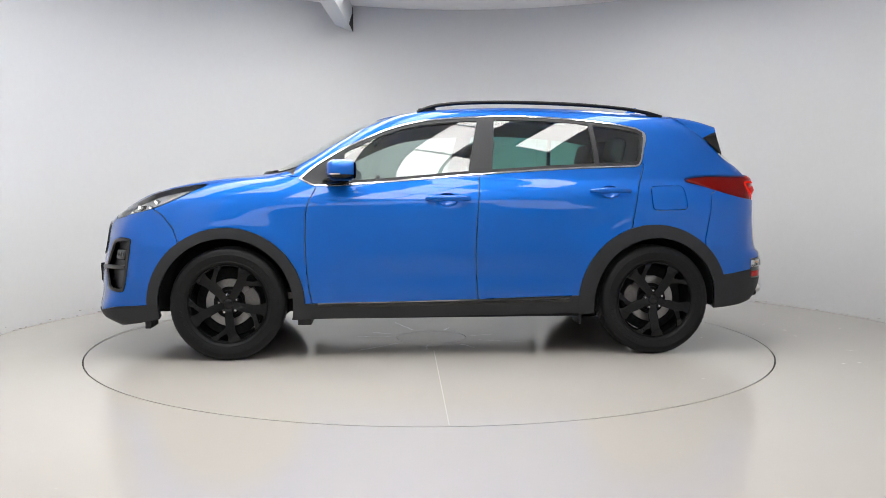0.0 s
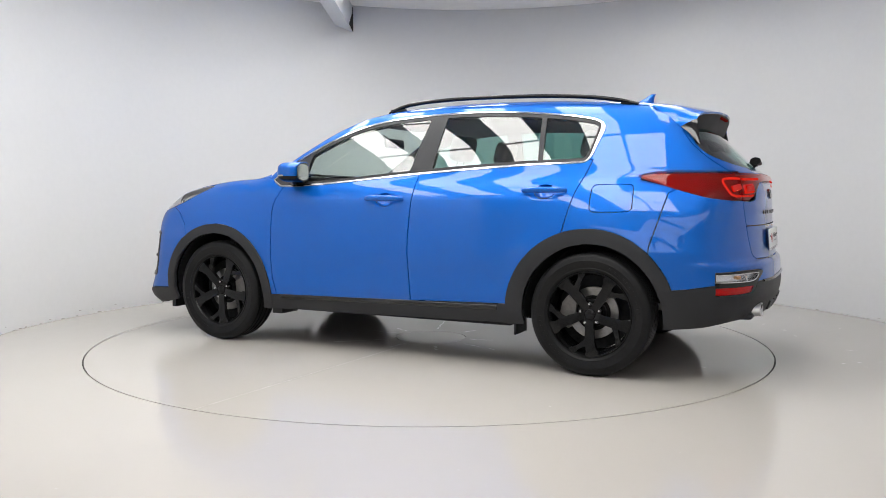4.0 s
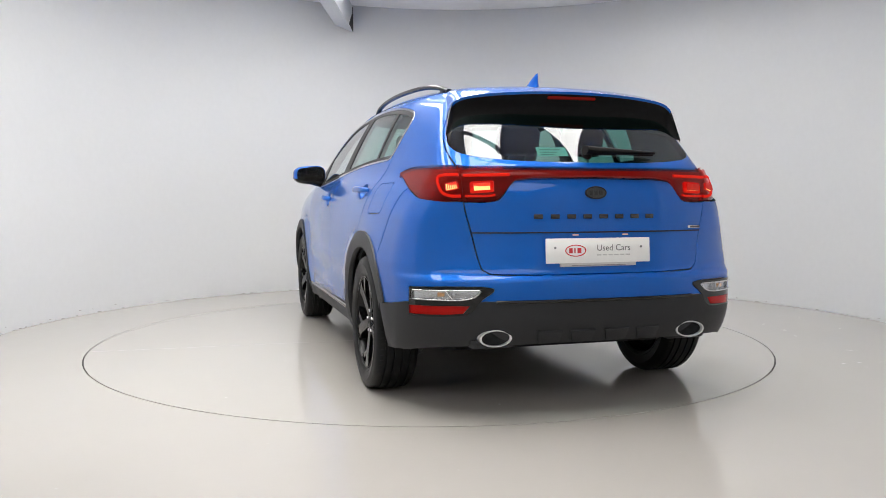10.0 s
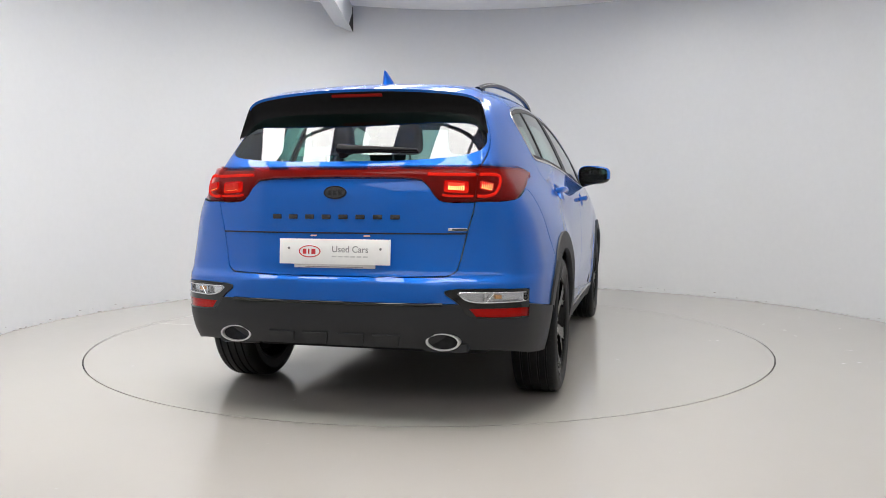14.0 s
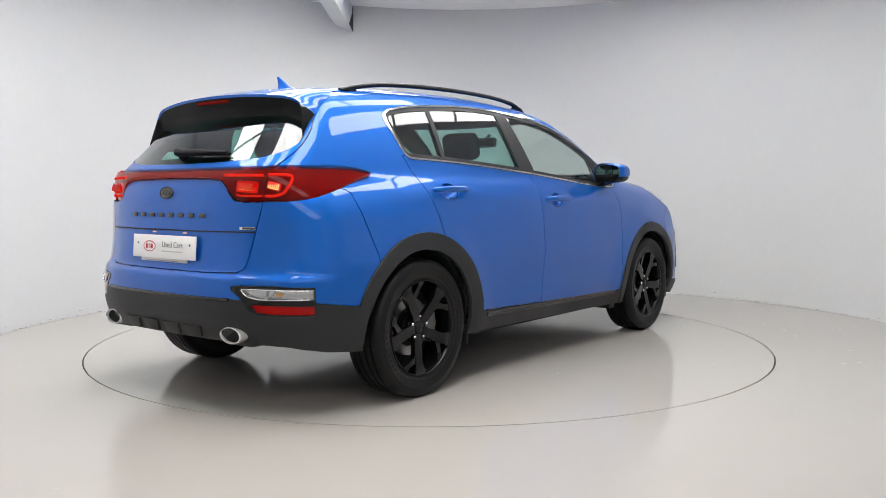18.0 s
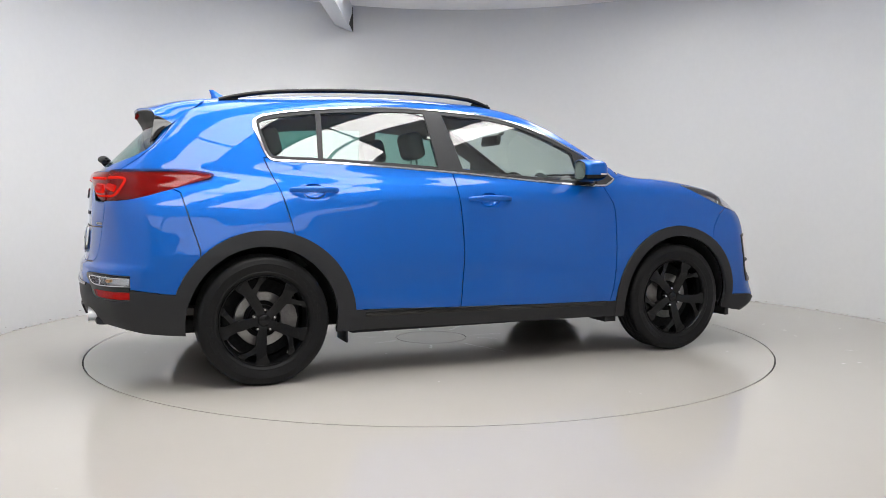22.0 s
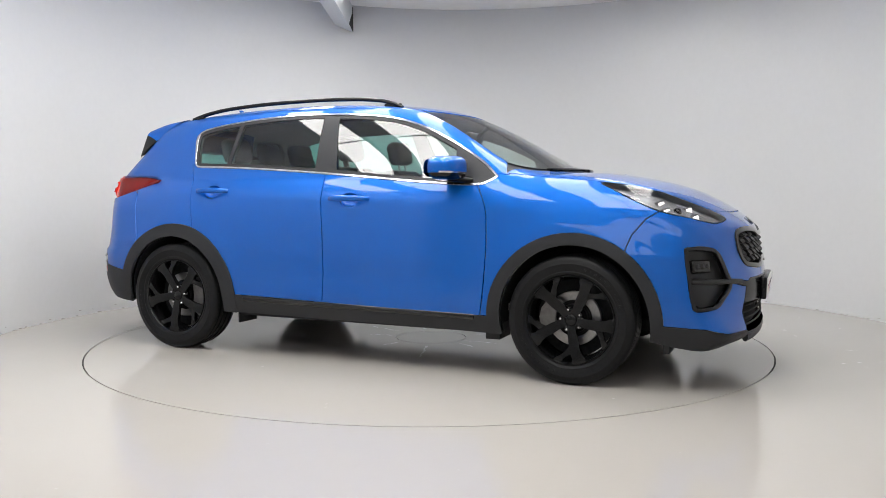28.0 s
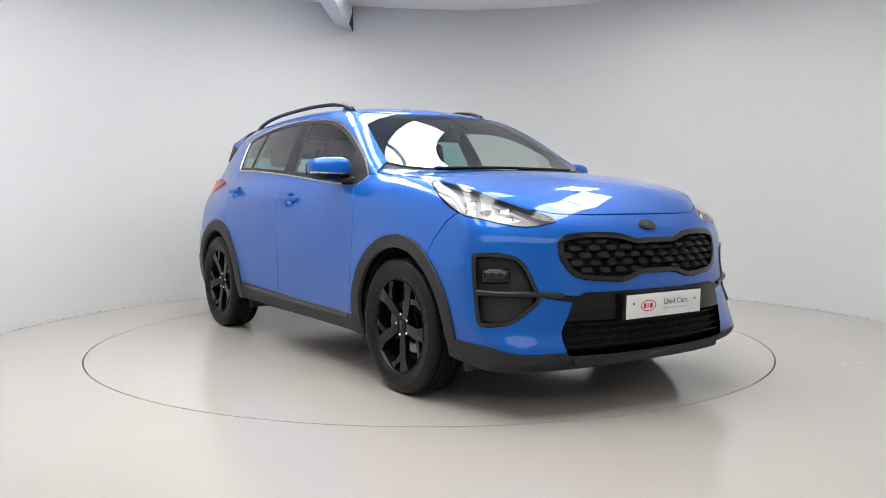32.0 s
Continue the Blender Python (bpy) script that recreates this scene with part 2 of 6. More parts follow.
def build_room():
    # floor: a sheet with a round hole for the table, then out to the wall and the bay in front
    bm = bmesh.new()
    n = 192
    ring = [bm.verts.new(((TABLE_R + 0.009) * math.cos(2 * math.pi * k / n), (TABLE_R + 0.009) * math.sin(2 * math.pi * k / n), 0)) for k in range(n)]
    low = [bm.verts.new((v.co.x, v.co.y, -0.05)) for v in ring]
    out = [bm.verts.new((10.5 * math.cos(2 * math.pi * k / n), 10.5 * math.sin(2 * math.pi * k / n), 0)) for k in range(n)]
    for k in range(n):
        j = (k + 1) % n
        bm.faces.new((ring[k], out[k], out[j], ring[j]))
        bm.faces.new((low[k], ring[k], ring[j], low[j]))
    tagged(finish(bm, "floor", FLOOR_PAINT), "off-white painted studio floor with faint scuffs", "floor", kind="structure")
    bm = bmesh.new()
    bmesh.ops.create_circle(bm, cap_ends=True, segments=96, radius=TABLE_R + 0.05, matrix=Matrix.Translation((0, 0, -0.045)))
    tagged(finish(bm, "floor_pit", GAP), "dark pit under the turntable", "floor", kind="structure")
    # curved wall with thickness, open towards the camera
    bm = bmesh.new()
    a0, a1, n = radians(-52), radians(232), 180
    prev = None
    prof = [(0, 0.0), (0, ROOM_H), (0.12, ROOM_H), (0.12, 0.0)]
    for k in range(n + 1):
        a = a0 + (a1 - a0) * k / n
        row = [bm.verts.new((ROOM_C[0] + (ROOM_R + d) * math.cos(a), ROOM_C[1] + (ROOM_R + d) * math.sin(a), z)) for d, z in prof]
        if prev:
            for i in range(4):
                bm.faces.new((prev[i], prev[(i + 1) % 4], row[(i + 1) % 4], row[i]))
        else:
            bm.faces.new(row)
        prev = row
    bm.faces.new(prev[::-1])
    bmesh.ops.recalc_face_normals(bm, faces=bm.faces[:])
    tagged(finish(bm, "wall_round", WALL_PAINT, smooth=40), "white curved studio wall", "wall", kind="structure")
    # plain bay behind the camera
    for name, lo, hi in (("wall_west", (-3.2, -9.2, 0), (-3.05, -2.2, ROOM_H)), ("wall_east", (3.6, -9.2, 0), (3.75, -2.2, ROOM_H)),
                         ("wall_south", (-3.2, -9.35, 0), (3.75, -9.2, ROOM_H))):
        bm = bmesh.new()
        box(bm, lo, hi)
        tagged(finish(bm, name, WALL_PAINT), "plain white wall", "wall", kind="structure")
    bm = bmesh.new()
    box(bm, (-4, -9.4, ROOM_H - 0.008), (4.6, 4.2, ROOM_H + 0.15))
    tagged(finish(bm, "ceiling", CEILING_PAINT), "white painted studio ceiling", "ceiling", kind="structure")


def ceiling_or_fill_light(m, sx, sy, glow, label):
    top = tagged(new("ceiling_or_fill_light"), label, "lamp", "lights on the ceiling")
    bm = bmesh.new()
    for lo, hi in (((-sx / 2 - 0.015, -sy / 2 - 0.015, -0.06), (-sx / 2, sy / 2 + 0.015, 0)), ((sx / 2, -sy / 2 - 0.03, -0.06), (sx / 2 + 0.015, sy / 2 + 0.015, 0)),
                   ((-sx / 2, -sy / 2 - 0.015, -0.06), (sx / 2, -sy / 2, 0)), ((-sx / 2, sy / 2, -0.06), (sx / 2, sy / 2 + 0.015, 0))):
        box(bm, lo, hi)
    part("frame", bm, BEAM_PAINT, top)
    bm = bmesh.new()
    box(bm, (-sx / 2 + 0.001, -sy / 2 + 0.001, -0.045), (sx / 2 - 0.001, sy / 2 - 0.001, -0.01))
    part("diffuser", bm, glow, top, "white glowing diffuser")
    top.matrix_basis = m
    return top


LAMP_GLOW = glowing("lamp_glow", LAMP_COLOUR, LAMP_STRENGTH)
build_room()
# rows of panels, turned a little against the room: place across, and where each row begins and ends along, in panels
GRID_TURN, PANEL_W, PANEL_L = 17.0, 0.44, 0.95
# last entry and far ends at -1.62, -0.87 are added to brighten the wall
for across, first, last in ((-1.62, -2, 2), (-0.87, -2, 2), (-0.05, -3, 1), (0.84, -3, 0), (1.28, -3, -2), (1.70, -0.5, 1.5), (1.28, 2.5, 2.5)):
    for k in range(int(last - first) + 1):
        at = pose(0, 0, ROOM_H, 0, 0, -GRID_TURN) @ pose(across, 0.575 + (first + k - 1) * PANEL_L, 0)
        ceiling_or_fill_light(at, PANEL_W - 0.03, PANEL_L - 0.035, LAMP_GLOW, "white glowing ceiling light or fill panel")
# wide fill panels added over the unseen bay to brighten what faces the camera
FILL_GLOW = glowing("fill_glow", LAMP_COLOUR, FILL_STRENGTH)
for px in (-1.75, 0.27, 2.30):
    ceiling_or_fill_light(pose(px, -6.6, ROOM_H), 1.9, 2.4, FILL_GLOW, "wide dim fill panel added over the unseen bay")


def ceiling_beam():
    top = tagged(new("ceiling_beam"), "white boxed steel beam hung under the ceiling", "beam")
    # the section is a box with a sloping underside; its far end follows the round wall
    bm = bmesh.new()
    near = [bm.verts.new((x, -3.0, z)) for x, z in ((0, -0.27), (0, 0), (-0.185, 0), (-0.185, -0.205))]
    far = [bm.verts.new((x, 0.02 + 0.33 * x, z)) for x, z in ((0, -0.27), (0, 0), (-0.185, 0), (-0.185, -0.205))]
    bm.faces.new(near)
    bm.faces.new(far[::-1])
    for k in range(4):
        bm.faces.new((near[k], far[k], far[(k + 1) % 4], near[(k + 1) % 4]))
    bmesh.ops.recalc_face_normals(bm, faces=bm.faces[:])
    part("casing", bm, BEAM_PAINT, top, smooth=None)
    # flat dark plate: its colour stands for an end slot and the shade there
    bm = bmesh.new()
    prism(bm, [(0.016, -0.267), (0.016, -0.012), (-0.06, -0.012), (-0.05, -0.07), (-0.16, -0.13), (-0.26, -0.19), (-0.36, -0.25), (-0.20, -0.262)], 0.0, 0.004)
    o = part("end_slot_shade", bm, GAP, top, "dark plate for the slot and shade at the beam's end", None)
    o.matrix_basis = Matrix(((0, 0, 1, -0.001), (1, 0, 0, 0), (0, 1, 0, 0), (0, 0, 0, 1)))
    top.matrix_basis = pose(-0.85, 3.235, 3.062, 0, 0, -1.1)


ceiling_beam()


def build_table():
    top = tagged(new("turntable"), "round off-white car turntable set in the floor", "turntable")
    bm = bmesh.new()
    lathe(bm, [(0.0001, 0.0), (0.246, 0.0), (0.246, -0.006), (0.254, -0.006), (0.254, 0.0), (TABLE_R, 0.0), (TABLE_R, -0.03)], 160, pose(0, 0, 0, 90))
    bmesh.ops.recalc_face_normals(bm, faces=bm.faces[:])
    part("deck", bm, FLOOR_PAINT, top, smooth=None)
    for k, ang in enumerate((88,)):
        bm = bmesh.new()
        box(bm, (0.5, -0.002, 0.0001), (TABLE_R - 0.02, 0.002, 0.0005))
        s = part("seam", bm, SCUFF, top, "thin worn joint line", None)
        s.matrix_basis = pose(0, 0, 0, 0, 0, ang)
    # worn radial lines round the hub and specks of dirt
    rnd = random.Random(4)
    for k in range(9):
        bm = bmesh.new()
        a0, r0 = 40 * k + rnd.uniform(-12, 12), rnd.uniform(0.28, 0.36)
        ln = rnd.uniform(0.12, 0.42)
        v = [bm.verts.new((r0 + ln * i / 8, 0.012 * rnd.uniform(-1, 1) + w, 0.0006)) for w in (-0.0035, 0.0035) for i in range(9)]
        for i in range(8):
            bm.faces.new((v[i], v[i + 1], v[10 + i], v[9 + i]))
        s = part("wear_line", bm, SCUFF, top, "faint worn line", None)
        s.matrix_basis = pose(0, 0, 0, 0, 0, a0)
    for k in range(14):
        bm = bmesh.new()
        r = rnd.uniform(0.004, 0.012)
        n = 7
        bm.faces.new([bm.verts.new((r * rnd.uniform(0.5, 1.2) * math.cos(2 * math.pi * i / n), 0.6 * r * rnd.uniform(0.5, 1.2) * math.sin(2 * math.pi * i / n), 0.0006)) for i in range(n)])
        s = part("dirt_speck", bm, SCUFF, top, "", None)
        q, w = rnd.uniform(0.5, 2.2), rnd.uniform(0, 360)
        s.matrix_basis = pose(q * math.cos(radians(w)), q * math.sin(radians(w)), 0, 0, 0, w)
    return top


def floor_marks():
    """Scuffs on the still floor and dirt along the foot of the wall."""
    rnd = random.Random(9)
    for k in range(34):
        bm = bmesh.new()
        if k < 20:
            x, y = rnd.uniform(2.45, 3.2), rnd.uniform(-1.4, 0.9)
        else:
            x, y = rnd.uniform(-1.6, 1.8), rnd.uniform(-3.4, -2.5)
        if math.hypot(x, y) < TABLE_R + 0.08:
            continue
        n, r = 9, rnd.uniform(0.006, 0.028) if k < 20 else rnd.uniform(0.004, 0.011)
        bm.faces.new([bm.verts.new((r * rnd.uniform(0.3, 1.3) * math.cos(2 * math.pi * i / n), 0.35 * r * rnd.uniform(0.3, 1.3) * math.sin(2 * math.pi * i / n), 0.0006)) for i in range(n)])
        tagged(finish(bm, "floor_scuff", SCUFF_PALE, m=pose(x, y, 0, 0, 0, rnd.uniform(-30, 30))), "faint grey scuff on the floor", "scuff", "scuffs on the floor")
    bm = bmesh.new()
    for k in range(150):
        a = radians(-46) + radians(272) * (k + rnd.uniform(-0.4, 0.4)) / 150
        w, h = rnd.uniform(0.004, 0.03), rnd.uniform(0.002, 0.010)
        c, r = (math.cos(a), math.sin(a)), ROOM_R - 0.0015
        p = Vector((ROOM_C[0] + r * c[0], ROOM_C[1] + r * c[1], 0))
        t = Vector((-c[1], c[0], 0))
        z0 = 0.0 if rnd.random() < 0.7 else rnd.uniform(0.01, 0.05)
        bm.faces.new([bm.verts.new(p + t * u + Vector((0, 0, z0 + v))) for u, v in ((-w, 0), (w, 0), (w * 0.7, h), (-w * 0.5, h * 0.8))])
    tagged(finish(bm, "wall_dirt", SCUFF), "specks of dirt along the foot of the wall", "dirt", kind="stuff")
    bm = bmesh.new()
    arc_sheet(bm, ROOM_R - 0.010, ROOM_R - 0.001, 0.0005, ROOM_C, -52, 232)
    tagged(finish(bm, "trim_floor_joint", SCUFF_PALE), "grey joint between wall and floor", "trim", kind="structure")


floor_marks()
table = build_table()


# ---- the car: body surface ----
def curve(*pts):
    """A smooth monotone-safe curve through (at, value) pairs."""
    xs, ys = np.array([p[0] for p in pts], float), np.array([p[1] for p in pts], float)
    h, d = np.diff(xs), np.diff(ys) / np.diff(xs)
    s = np.zeros(len(xs))
    for i in range(1, len(xs) - 1):
        if d[i - 1] * d[i] > 0:
            w1, w2 = 2 * h[i] + h[i - 1], h[i] + 2 * h[i - 1]
            s[i] = (w1 + w2) / (w1 / d[i - 1] + w2 / d[i])
    s[0], s[-1] = d[0], d[-1]

    def f(q):
        q = np.asarray(q, float)
        i = np.clip(np.searchsorted(xs, q) - 1, 0, len(h) - 1)
        u = (q - xs[i]) / h[i]
        uc = np.clip(u, 0, 1)
        v = (2 * uc ** 3 - 3 * uc ** 2 + 1) * ys[i] + (uc ** 3 - 2 * uc ** 2 + uc) * h[i] * s[i] + (3 * uc ** 2 - 2 * uc ** 3) * ys[i + 1] + (uc ** 3 - uc ** 2) * h[i] * s[i + 1]
        return v + np.where(u < 0, u * h[i] * s[0], 0) + np.where(u > 1, (u - 1) * h[i] * s[-1], 0)
    return f


# along the middle: nose, bonnet, windscreen, roof
TOP = curve((-2.4, 1.43), (-1.95, 1.515), (-1.58, 1.576), (-1.2, 1.608), (-0.85, 1.626), (-0.5, 1.632), (0.0, 1.615), (0.32, 1.573), (0.545, 1.500), (0.77, 1.390), (1.0, 1.262),
            (1.16, 1.183), (1.26, 1.160), (1.4, 1.150), (1.62, 1.117), (1.85, 1.059), (2.05, 0.963), (2.2, 0.86), (2.4, 0.7))
CROWN = curve((-2.2, 0.10), (-0.5, 0.12), (0.4, 0.12), (1.2, 0.05), (1.5, 0.055), (1.9, 0.055), (2.2, 0.05))
BOW = curve((-2.2, 0.0), (-0.2, 0.0), (0.5, 0.13), (1.0, 0.22), (1.15, 0.22), (1.5, 0.08), (1.9, 0.06), (2.3, 0.08))
# front and rear faces along the middle, by height
NOSE = curve((0.15, 2.02), (0.22, 2.17), (0.27, 2.255), (0.31, 2.272), (0.38, 2.268), (0.50, 2.278), (0.58, 2.272), (0.66, 2.256), (0.80, 2.234), (0.87, 2.205), (0.96, 2.11), (1.1, 1.95))
NOSE_CURVE = curve((0.2, 0.27), (0.30, 0.27), (0.42, 0.35), (0.55, 0.415), (1.2, 0.42))
TAIL = curve((0.2, -2.08), (0.30, -2.16), (0.38, -2.215), (0.47, -2.24), (0.56, -2.243), (0.635, -2.238), (0.662, -2.214), (0.70, -2.203), (0.85, -2.187), (1.0, -2.182), (1.09, -2.165), (1.14, -2.135),
             (1.2, -2.075), (1.3, -1.975), (1.4, -1.875), (1.52, -1.755), (1.6, -1.66), (1.8, -1.4))
# half width by height, and what it loses towards nose and tail
HALF = curve((0.15, 0.84), (0.25, 0.872), (0.36, 0.903), (0.48, 0.918), (0.62, 0.922), (0.78, 0.918), (0.90, 0.912), (0.98, 0.901), (1.03, 0.886), (1.07, 0.867), (1.12, 0.836), (1.2, 0.802), (1.3, 0.757), (1.4, 0.707),
             (1.5, 0.650), (1.6, 0.585))
LOW_LOSS = curve((-2.3, 0.13), (-1.9, 0.045), (-1.6, 0.012), (-1.2, 0.0), (1.2, 0.0), (1.6, 0.005), (1.9, 0.03), (2.3, 0.12))
HIGH_LOSS = curve((-2.3, 0.22), (-1.9, 0.135), (-1.6, 0.085), (-1.2, 0.04), (-0.6, 0.008), (0.0, 0.0), (0.8, 0.005), (1.4, 0.05), (2.2, 0.16))
UP = curve((0.7, 0.0), (0.9, 0.35), (1.15, 1.0), (1.8, 1.0))
WHEEL_X, WHEEL_R, TRACK = 1.335, 0.349, 0.80


def smax(a, b, k):
    h = np.maximum(k - np.abs(a - b), 0) / k
    return np.maximum(a, b) + h * h * k * 0.25


def half_width(x, z):
    up = np.clip(UP(z), 0, 1)
    w = HALF(z) - LOW_LOSS(x) * (1 - up) - HIGH_LOSS(x) * up
    for wx in (WHEEL_X, -WHEEL_X):
        r = np.hypot(x - wx, z - 0.34)
        w = w + 0.012 * np.exp(-((r - 0.47) / 0.10) ** 2)
    # soft hollow low on the doors and a shoulder crease
    door = np.exp(-((x + 0.1) / 0.75) ** 4)
    w = w - 0.012 * door * np.exp(-((z - 0.52) / 0.10) ** 2)
    for hx, hz in ((0.0, 0.982), (-1.05, 1.030)):
        w = w - 0.013 * np.exp(-((x - hx) / 0.062) ** 4 - ((z - hz) / 0.030) ** 4)
    w = w + 0.0015 * np.exp(-((z - (0.985 - 0.035 * x)) / 0.03) ** 2) * np.exp(-((x + 0.3) / 1.5) ** 6)
    return w


def solid(p):
    """Below zero inside the body, above outside."""
    x, y, z = p[..., 0], np.abs(p[..., 1]), p[..., 2]
    side = y - half_width(x, z)
    top = (z - (TOP(x + BOW(x) * y * y) - CROWN(x) * y * y)) * 0.93
    front = x - (NOSE(z) - np.clip(NOSE_CURVE(z), 0.2, 0.5) * y ** 2.5)
    rear = (TAIL(z) + 0.37 * y ** 3.1 - x) * 0.85
    f = smax(front, top, 0.05)
    f = smax(f, side, 0.08)
    g = smax(rear, top, 0.03)
    g = smax(g, side, 0.10)
    return np.where(x > 0, f, g)


def on_body(origin, way):
    """Where rays from inside leave the body."""
    if origin.ndim == 2 and len(origin) == 1:
        lo, hi = 0.0, 2.2
        for _ in range(4):
            k = np.linspace(lo, hi, 28)
            out = solid(origin + way * k[:, None]) >= 0
            i = max(1, int(np.argmax(out))) if out.any() else len(k) - 1
            lo, hi = k[i - 1], k[i]
        return origin + way * ((lo + hi) / 2)
    lo, hi = np.zeros(origin.shape[:-1]), np.full(origin.shape[:-1], 2.2)
    for _ in range(22):
        mid = (lo + hi) / 2
        inside = solid(origin + way * mid[..., None]) < 0
        lo, hi = np.where(inside, mid, lo), np.where(inside, hi, mid)
    return origin + way * ((lo + hi) / 2)[..., None]


def body_normal(p):
    e = 0.002
    g = np.stack([solid(p + e * np.eye(3)[i]) - solid(p - e * np.eye(3)[i]) for i in range(3)], -1)
    return g / np.maximum(np.linalg.norm(g, axis=-1, keepdims=True), 1e-9)


def half_shell():
    """Points of the left half: columns from the nose's middle round the side to the tail's middle, rows from below to the top."""
    core_z, front_x, rear_x = 0.72, 1.45, -1.55
    nf, ns, nr, nv = 54, 200, 54, 150
    cols = []
    for k in range(nf):
        a = math.pi / 2 * k / nf
        cols.append((front_x, math.cos(a), math.sin(a)))
    for k in range(ns):
        cols.append((front_x + (rear_x - front_x) * k / ns, 0, 1))
    for k in range(nr + 1):
        a = math.pi / 2 * k / nr
        cols.append((rear_x, -math.sin(a), math.cos(a)))
    cols = np.array(cols)
    el = np.radians(np.linspace(-46, 90, nv))
    o = np.zeros((len(cols), nv, 3))
    o[..., 0] = cols[:, 0:1]
    o[..., 2] = core_z
    w = np.zeros_like(o)
    w[..., 0] = cols[:, 1:2] * np.cos(el)
    w[..., 1] = cols[:, 2:3] * np.cos(el)
    w[..., 2] = np.sin(el)
    return on_body(o, w)


# ---- cutting the body surface into panels ----
class Skin:
    """Faces over shared points, which can be cut along outlines seen from a direction."""

    def __init__(self, grid):
        nu, nv = grid.shape[:2]
        self.v = [p for p in grid.reshape(-1, 3)]
        self.f, self.c, self.stale = [], [], set()
        self.e = {}
        for i in range(nu - 1):
            for j in range(nv - 1):
                a = i * nv + j
                self.add([a, a + nv, a + nv + 1, a + 1] if j < nv - 2 else [a, a + nv, a + 1])

    def add(self, loop):
        k = len(self.f)
        self.f.append(loop)
        self.c.append((0, 0, 0))
        self.link(k)
        return k

    def link(self, k):
        lp = self.f[k]
        self.stale.add(k)
        for a, b in zip(lp, lp[1:] + lp[:1]):
            self.e.setdefault((a, b) if a < b else (b, a), set()).add(k)

    def unlink(self, k):
        lp = self.f[k]
        for a, b in zip(lp, lp[1:] + lp[:1]):
            self.e[(a, b) if a < b else (b, a)].discard(k)

    def split_edge(self, a, b, p):
        n = len(self.v)
        self.v.append(p)
        for k in list(self.e[(a, b) if a < b else (b, a)]):
            self.unlink(k)
            lp = self.f[k]
            for i in range(len(lp)):
                if {lp[i], lp[(i + 1) % len(lp)]} == {a, b}:
                    lp.insert(i + 1, n)
                    break
            self.link(k)
        return n

    def cut_face(self, k, co, no):
        lp = self.f[k]
        d = {i: float(np.dot(self.v[i] - co, no)) for i in lp}
        eps = 0.0003
        if min(d.values()) > -eps or max(d.values()) < eps:
            return None
        for a, b in list(zip(lp, lp[1:] + lp[:1])):
            if (d[a] > eps and d[b] < -eps) or (d[a] < -eps and d[b] > eps):
                n = self.split_edge(a, b, self.v[a] + (self.v[b] - self.v[a]) * (d[a] / (d[a] - d[b])))
                d[n] = 0.0
        lp = self.f[k]
        on = [i for i, v in enumerate(lp) if abs(d[v]) <= eps]
        if len(on) != 2 or on[1] - on[0] in (1, len(lp) - 1):
            return None
        self.unlink(k)
        one, two = lp[on[0]:on[1] + 1], lp[on[1]:] + lp[:on[0] + 1]
        self.f[k] = one
        self.link(k)
        return self.add(two)

    def centres(self):
        """Middles of the faces, kept up to date as faces change."""
        V = self.v
        for k in self.stale:
            lp = self.f[k]
            self.c[k] = [sum(V[i][j] for i in lp) / len(lp) for j in range(3)]
        self.stale = set()
        return np.array(self.c)


E1, E2 = {}, {}
VIEW = {"side": (0, 1, 0), "top": (0, 0, 1), "front": (1, 0, 0), "rear": (-1, 0, 0), "nose_corner": (0.7, 0.6, 0.39), "tail_corner": (-0.6, 0.8, 0.0)}
for _k, _d in VIEW.items():
    d = np.array(_d, float)
    d /= np.linalg.norm(d)
    if _k == "side":
        E1[_k], E2[_k] = np.array([1.0, 0, 0]), np.array([0, 0, 1.0])
    elif _k == "top":
        E1[_k], E2[_k] = np.array([1.0, 0, 0]), np.array([0, 1.0, 0])
    elif _k in ("front", "rear"):
        E1[_k], E2[_k] = np.array([0, 1.0, 0]), np.array([0, 0, 1.0])
    else:
        E1[_k] = np.cross([0, 0, 1.0], d)
        E1[_k] /= np.linalg.norm(E1[_k])
        E2[_k] = np.cross(d, E1[_k])
    VIEW[_k] = d


def flat(view, pts):
    pts = np.asarray(pts, float)
    return np.stack([pts @ E1[view], pts @ E2[view]], -1)


def dense(poly, step=0.03):
    out = []
    n = len(poly)
    for i in range(n):
        a, b = np.array(poly[i], float), np.array(poly[(i + 1) % n], float)
        m = max(1, int(np.ceil(np.linalg.norm(b - a) / step)))
        out += [a + (b - a) * k / m for k in range(m)]
    return np.array(out)


def inside(poly, q):
    """Which of the points q lie in the polygon."""
    x, y = q[:, 0], q[:, 1]
    r = np.zeros(len(q), bool)
    for (x0, y0), (x1, y1) in zip(poly, np.roll(poly, -1, axis=0)):
        c = (y0 > y) != (y1 > y)
        if y1 != y0:
            r ^= c & (x < (x1 - x0) * (y - y0) / (y1 - y0) + x0)
    return r


